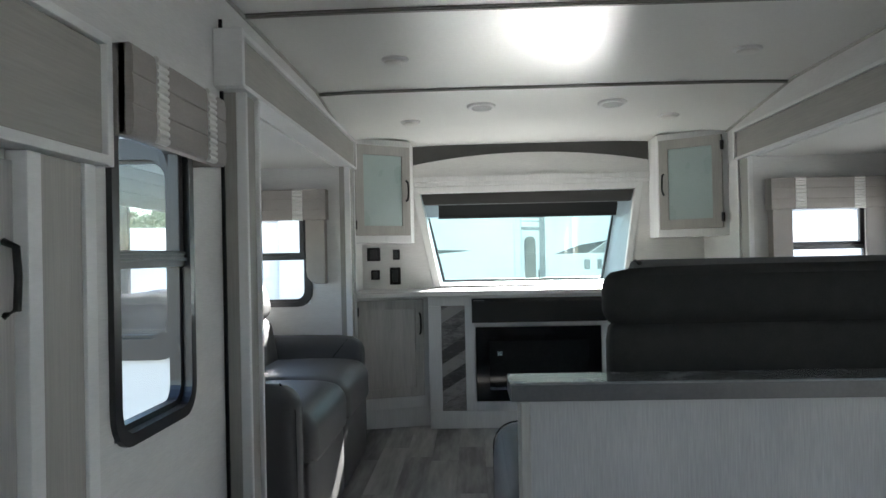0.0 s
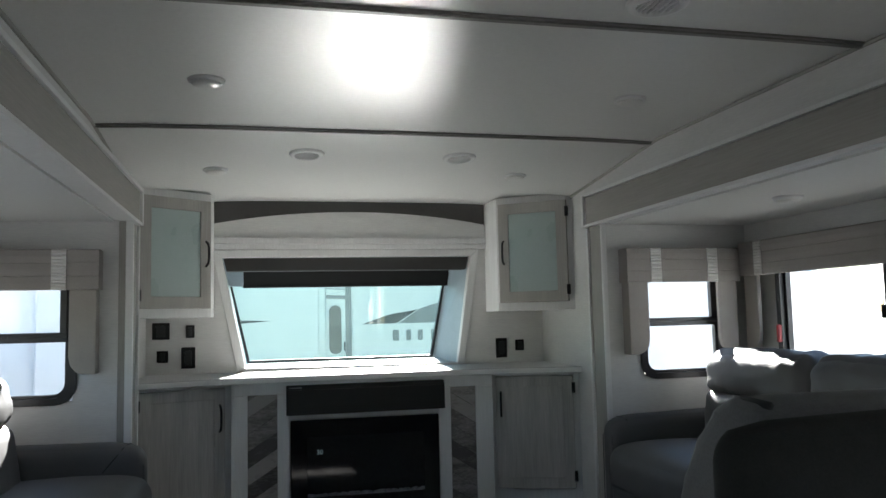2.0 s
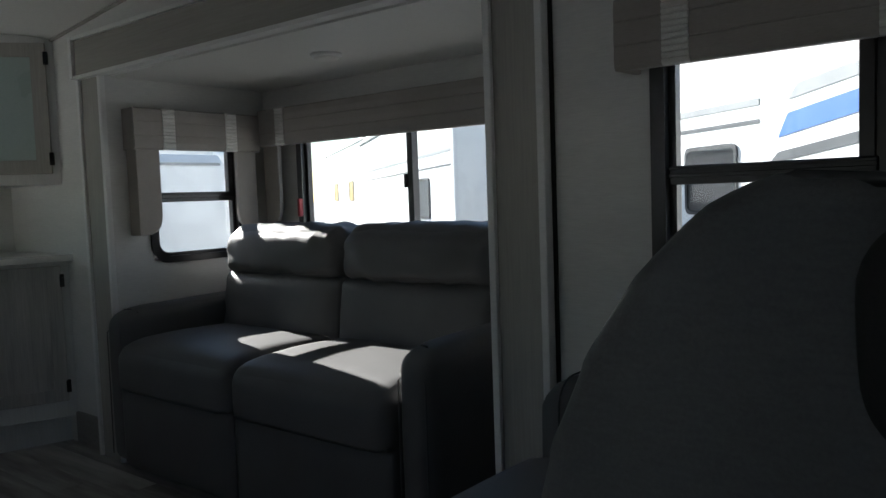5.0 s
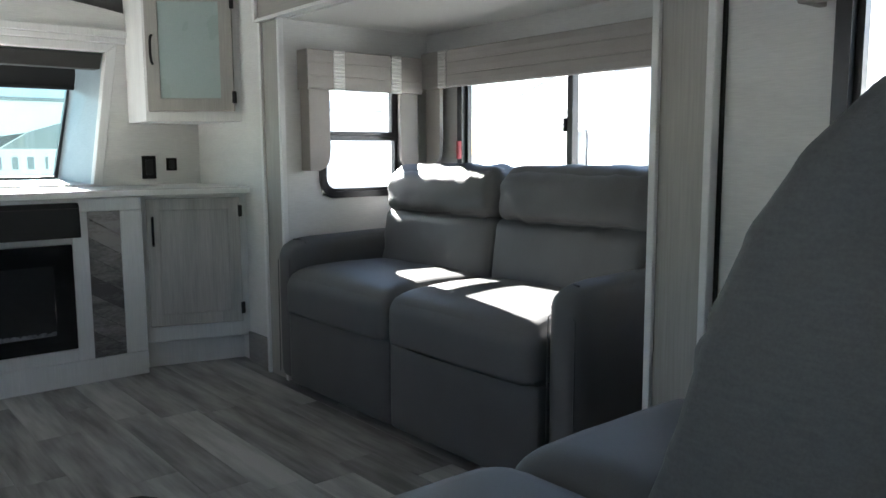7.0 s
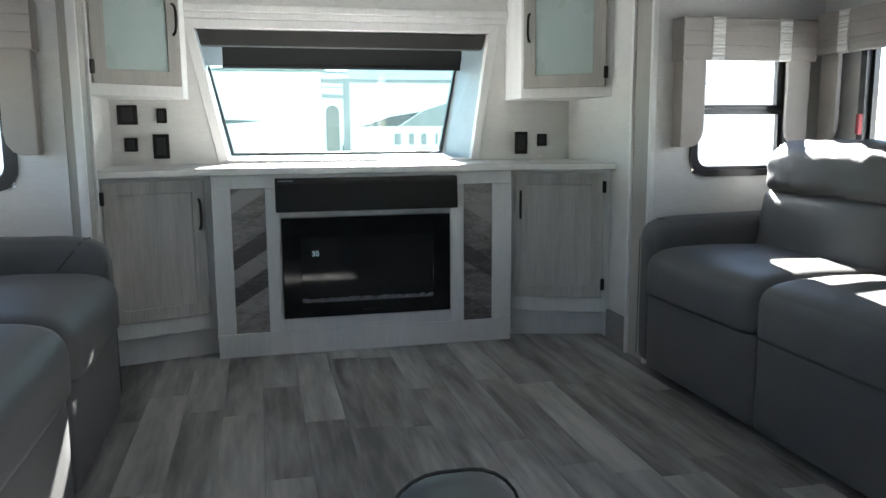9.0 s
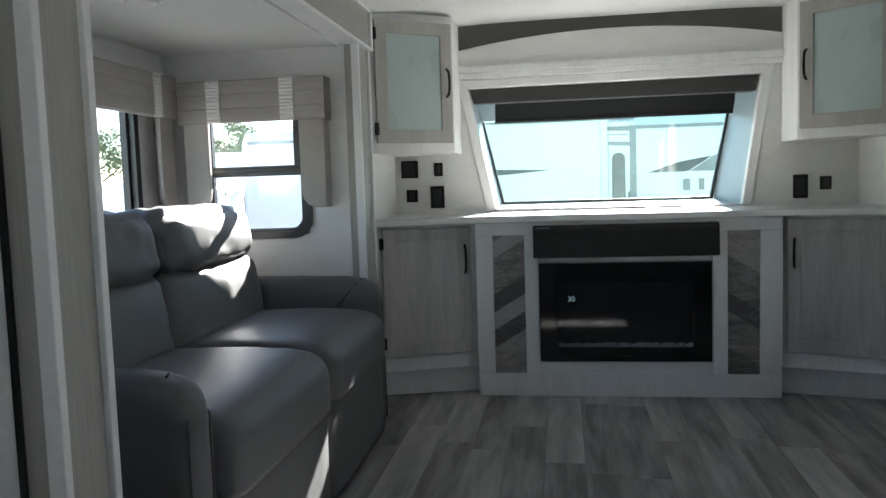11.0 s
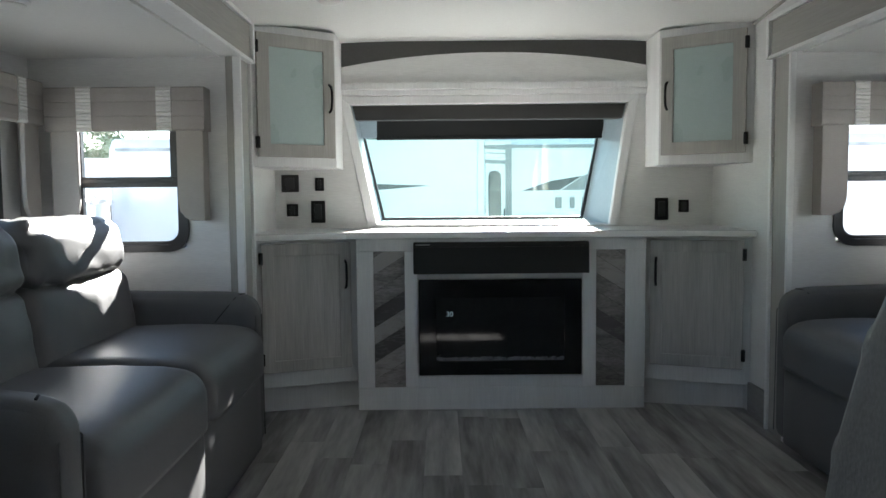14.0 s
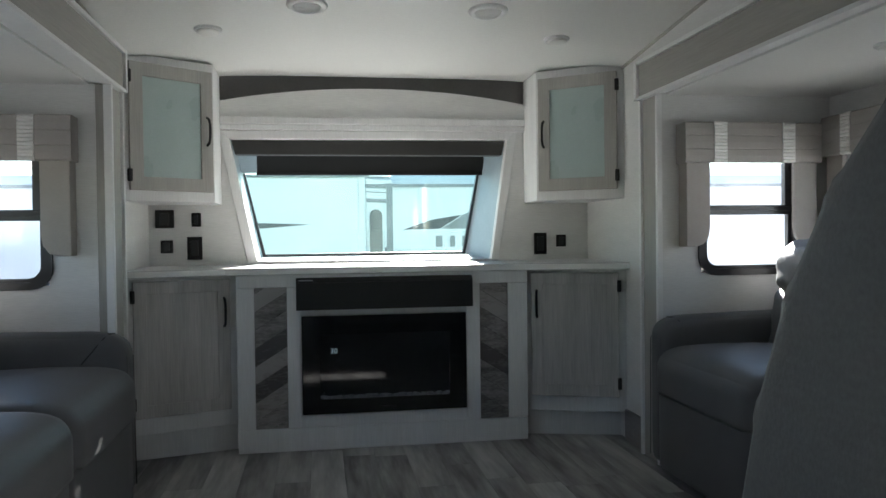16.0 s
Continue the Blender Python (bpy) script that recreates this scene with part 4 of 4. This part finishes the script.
graphic([(1.235, 1.145), (2.9, 1.145), (2.9, 1.60), (1.93, 1.46), (1.53, 1.335)], "rv_grey")
# the door: frame, oval window, louvre graphics
d = part("entry_door", bev(box(B(), -0.735, -0.40, -0.02, 0.0, o - 0.15, o + 1.775), 0.01), "rv_white", FRONT, "white entry door")
part("door_window", prism(B(), rounded(-0.69, -0.53, o + 0.76, o + 1.40, 0.078)[::-1], -0.028, -0.018, "y"), "rv_glass", d, "dark oval door window")
part("door_strip", box(B(), -0.475, -0.395, -0.026, -0.018, o - 0.10, o + 1.73), "rv_grey", d, "grey upright strip")
for z0, z1 in ((1.66, 1.72), (1.605, 1.630), (1.48, 1.54)):
    part("louvre", prism(B(), [(-0.73, o + z0 + 0.012), (-0.476, o + z0), (-0.476, o + z1 - 0.012), (-0.73, o + z1)][::-1], -0.026, -0.018, "y"), "rv_grey", d, "grey louvre graphic")
part("door_handle", bev(box(B(), -0.50, -0.48, -0.05, -0.018, o + 0.80, o + 0.92), 0.006), "rv_dark", d, "dark door handle")
for x, w in ((1.20, 0.085), (1.375, 0.065), (1.535, 0.07), (1.70, 0.03), (1.83, 0.08), (2.0, 0.07)):
    part("letter_bar", box(B(), x - 1.0 - w / 2, x - 1.0 + w / 2, -0.006, -0.002, o + 0.915, o + 1.055), "rv_grey", FRONT, "grey letter-sized bar")
# trailers beside the right and left windows, turned a little to the sun
trailer(pose(5.8, -1.4, GZ, 0, 0, -126), 9.0, "white travel trailer with blue and grey swooshes", 3.3, 2.5, ((0.2, 1.75, 0.7, 0.55), (-2.2, 1.75, 0.9, 0.55)),
    [([(1.0, 2.30), (4.3, 2.75), (4.3, 2.87), (1.1, 2.46)], "rv_blue"), ([(0.9, 2.12), (4.3, 2.50), (4.3, 2.58), (1.0, 2.20)], "rv_dark"),
     ([(1.1, 2.55), (4.3, 2.92), (4.3, 3.0), (1.2, 2.65)], "rv_grey"), ([(-4.4, 2.55), (0.8, 2.55), (0.8, 2.60), (-4.4, 2.60)], "rv_grey"), ([(-4.4, 2.42), (0.8, 2.42), (0.8, 2.45), (-4.4, 2.45)], "rv_dark")])
trailer(pose(8.4, 4.4, GZ, 0, 0, -128), 8.0, "white travel trailer with thin grey lines", 3.2, 2.5, ((2.4, 1.7, 0.8, 0.5),),
    [([(-3.9, 2.45), (3.9, 2.45), (3.9, 2.49), (-3.9, 2.49)], "rv_grey"), ([(-3.9, 2.3), (3.9, 2.3), (3.9, 2.32), (-3.9, 2.32)], "rv_dark")])
trailer(pose(17, 14.5, GZ, 0, 0, -126), 11.0, "tall white travel trailer at the end of the lot", 3.7, 2.5, ((-1.5, 1.9, 0.9, 0.6), (2.0, 1.9, 0.9, 0.6)),
    [([(-5.4, 2.9), (5.4, 2.9), (5.4, 2.96), (-5.4, 2.96)], "rv_grey")])
trailer(pose(9.5, 13.0, GZ, 0, 0, -140), 8.0, "white travel trailer with a grey band in the distance", 3.1, 2.5, ((-1.5, 1.7, 0.8, 0.5),),
    [([(-3.9, 2.2), (3.9, 2.2), (3.9, 2.26), (-3.9, 2.26)], "rv_grey")])
trailer(pose(-5.0, 7.2, GZ, 0, 0, 110), 7.6, "low white camper with dark tinted windows", 2.06, 2.0, ((0.6, 1.52, 1.5, 0.34), (2.5, 1.52, 1.4, 0.34)),
    [([(-3.7, 1.10), (3.7, 1.10), (3.7, 1.16), (-3.7, 1.16)], "rv_grey")])
trailer(pose(-7.5, 15, GZ, 0, 0, 112), 8.0, "white travel trailer under trees in the distance", 2.7, 2.5, ((0.8, 1.6, 1.0, 0.6),),
    [([(-3.9, 1.4), (3.9, 1.4), (3.9, 1.55), (-3.9, 1.55)], "rv_grey")])
trailer(pose(-13, 4.0, GZ, 0, 0, 104), 7.0, "white travel trailer at the far side of the lot", 2.8, 2.5, ((0.8, 1.6, 1.0, 0.6), (-1.4, 1.6, 0.7, 0.6)),
    [([(-3.4, 1.4), (3.4, 1.4), (3.4, 1.5), (-3.4, 1.5)], "rv_blue")])


def tree(x, y, h, seed):
    rnd = random.Random(seed)
    t = thing("tree", pose(x, y, GZ), "broad green tree beyond the lot", "tree", "trees")
    bm = B()
    pts = [Vector((rnd.uniform(-0.1, 0.1) * k, rnd.uniform(-0.1, 0.1) * k, h * 0.55 * k / 4)) for k in range(5)]
    for i in range(4):
        tube(bm, [pts[i], pts[i + 1]], 0.22 - 0.04 * i, 8)
    tips = []
    for k in range(9):
        a = 2 * math.pi * k / 9
        e = pts[2 + k % 3] + Vector((math.cos(a), math.sin(a), 0.8)) * rnd.uniform(1.0, 1.9) * h / 7
        tube(bm, [pts[2 + k % 3], (pts[2 + k % 3] + e) / 2 + Vector((0, 0, 0.15)), e], 0.06, 6)
        tips.append(e)
    part("trunk", bm, "bark", t, "brown trunk and limbs", True)
    bm = B()
    for e in tips:
        for c in range(5):
            q = e + Vector((rnd.gauss(0, 0.5), rnd.gauss(0, 0.5), rnd.gauss(0.2, 0.4))) * h / 7
            for i in range(70):
                v = Vector((rnd.gauss(0, 1), rnd.gauss(0, 1), rnd.gauss(0, 0.8))).normalized() * rnd.random() ** 0.5 * 0.75 * h / 7
                s = 0.11 * h / 7
                n1 = Vector((rnd.gauss(0, 1), rnd.gauss(0, 1), rnd.gauss(0, 1))).normalized()
                n2 = n1.orthogonal().normalized()
                p = q + v
                bm.faces.new([bm.verts.new(p + s * a * n1 + s * 0.6 * b * n2) for a, b in ((-1, 0), (0, -1), (1, 0), (0, 1))])
    me = bpy.data.meshes.new("crown")
    bm.to_mesh(me)
    bm.free()
    me.materials.append(M["leaf"])
    c = new("crown", me)
    c.parent = t
    tagged(c, "uneven crown of small green leaves")


for x, y, h, s in ((-34, 28, 7, 1), (-30, 8, 7, 2), (-30, 42, 7, 3), (-24, 50, 8, 4), (-15, 52, 7.5, 5), (-28, -4, 7, 6), (-19, 44, 6.5, 7)):
    tree(x, y, h, s)

# ---------------------------------------------------------------- barn boards of the console and floor planks
rnd = random.Random(4)
for s, x0, x1 in ((1, PX[1], PX[2]), (-1, PX[5], PX[6])):
    panel = part("inlay", box(B(), x0, x1, 0.014, 0.02, FZ[1], FZ[4]), "groove", CONSOLE)
    k, rise = 0, 0.62
    z = FZ[1] - 0.14
    while z < FZ[4]:
        top = z + 0.088
        w = x1 - x0
        # slanted board clipped to the inlay
        lo = [(x0, z), (x1, z + rise * w)] if s > 0 else [(x0, z + rise * w), (x1, z)]
        hi = [(x0, top), (x1, top + rise * w)] if s > 0 else [(x0, top + rise * w), (x1, top)]
        bm = B()
        prism(bm, [lo[0], lo[1], hi[1], hi[0]], 0.008, 0.015, "y")
        for co, no in (((0, 0, FZ[1]), (0, 0, -1)), ((0, 0, FZ[4]), (0, 0, 1))):
            r = bmesh.ops.bisect_plane(bm, geom=bm.verts[:] + bm.edges[:] + bm.faces[:], plane_co=co, plane_no=no, clear_outer=True)
            ed = [e for e in bm.edges if e.is_boundary]
            if ed:
                bmesh.ops.holes_fill(bm, edges=ed)
        if len(bm.faces) > 3:
            part("board", bm, "chevron", panel)
        else:
            bm.free()
        z += 0.090

PW, PL = 0.152, 0.915
floor_ob = bpy.data.objects["floor"]
plank_mesh = mesh_of(bev(box(B(), -PW / 2 + 0.0004, PW / 2 - 0.0004, -PL / 2 + 0.0004, PL / 2 - 0.0004, -0.006, 0), 0.0007, 1), "plank", "floor")
for i in range(-8, 9):
    off = rnd.random() * PL
    y = -5.9 + off
    while y < 0.75:
        if y > -5.9:
            ob = new("plank", plank_mesh)
            ob.parent = floor_ob
            ob.location = (i * PW, y, 0)
        y += PL
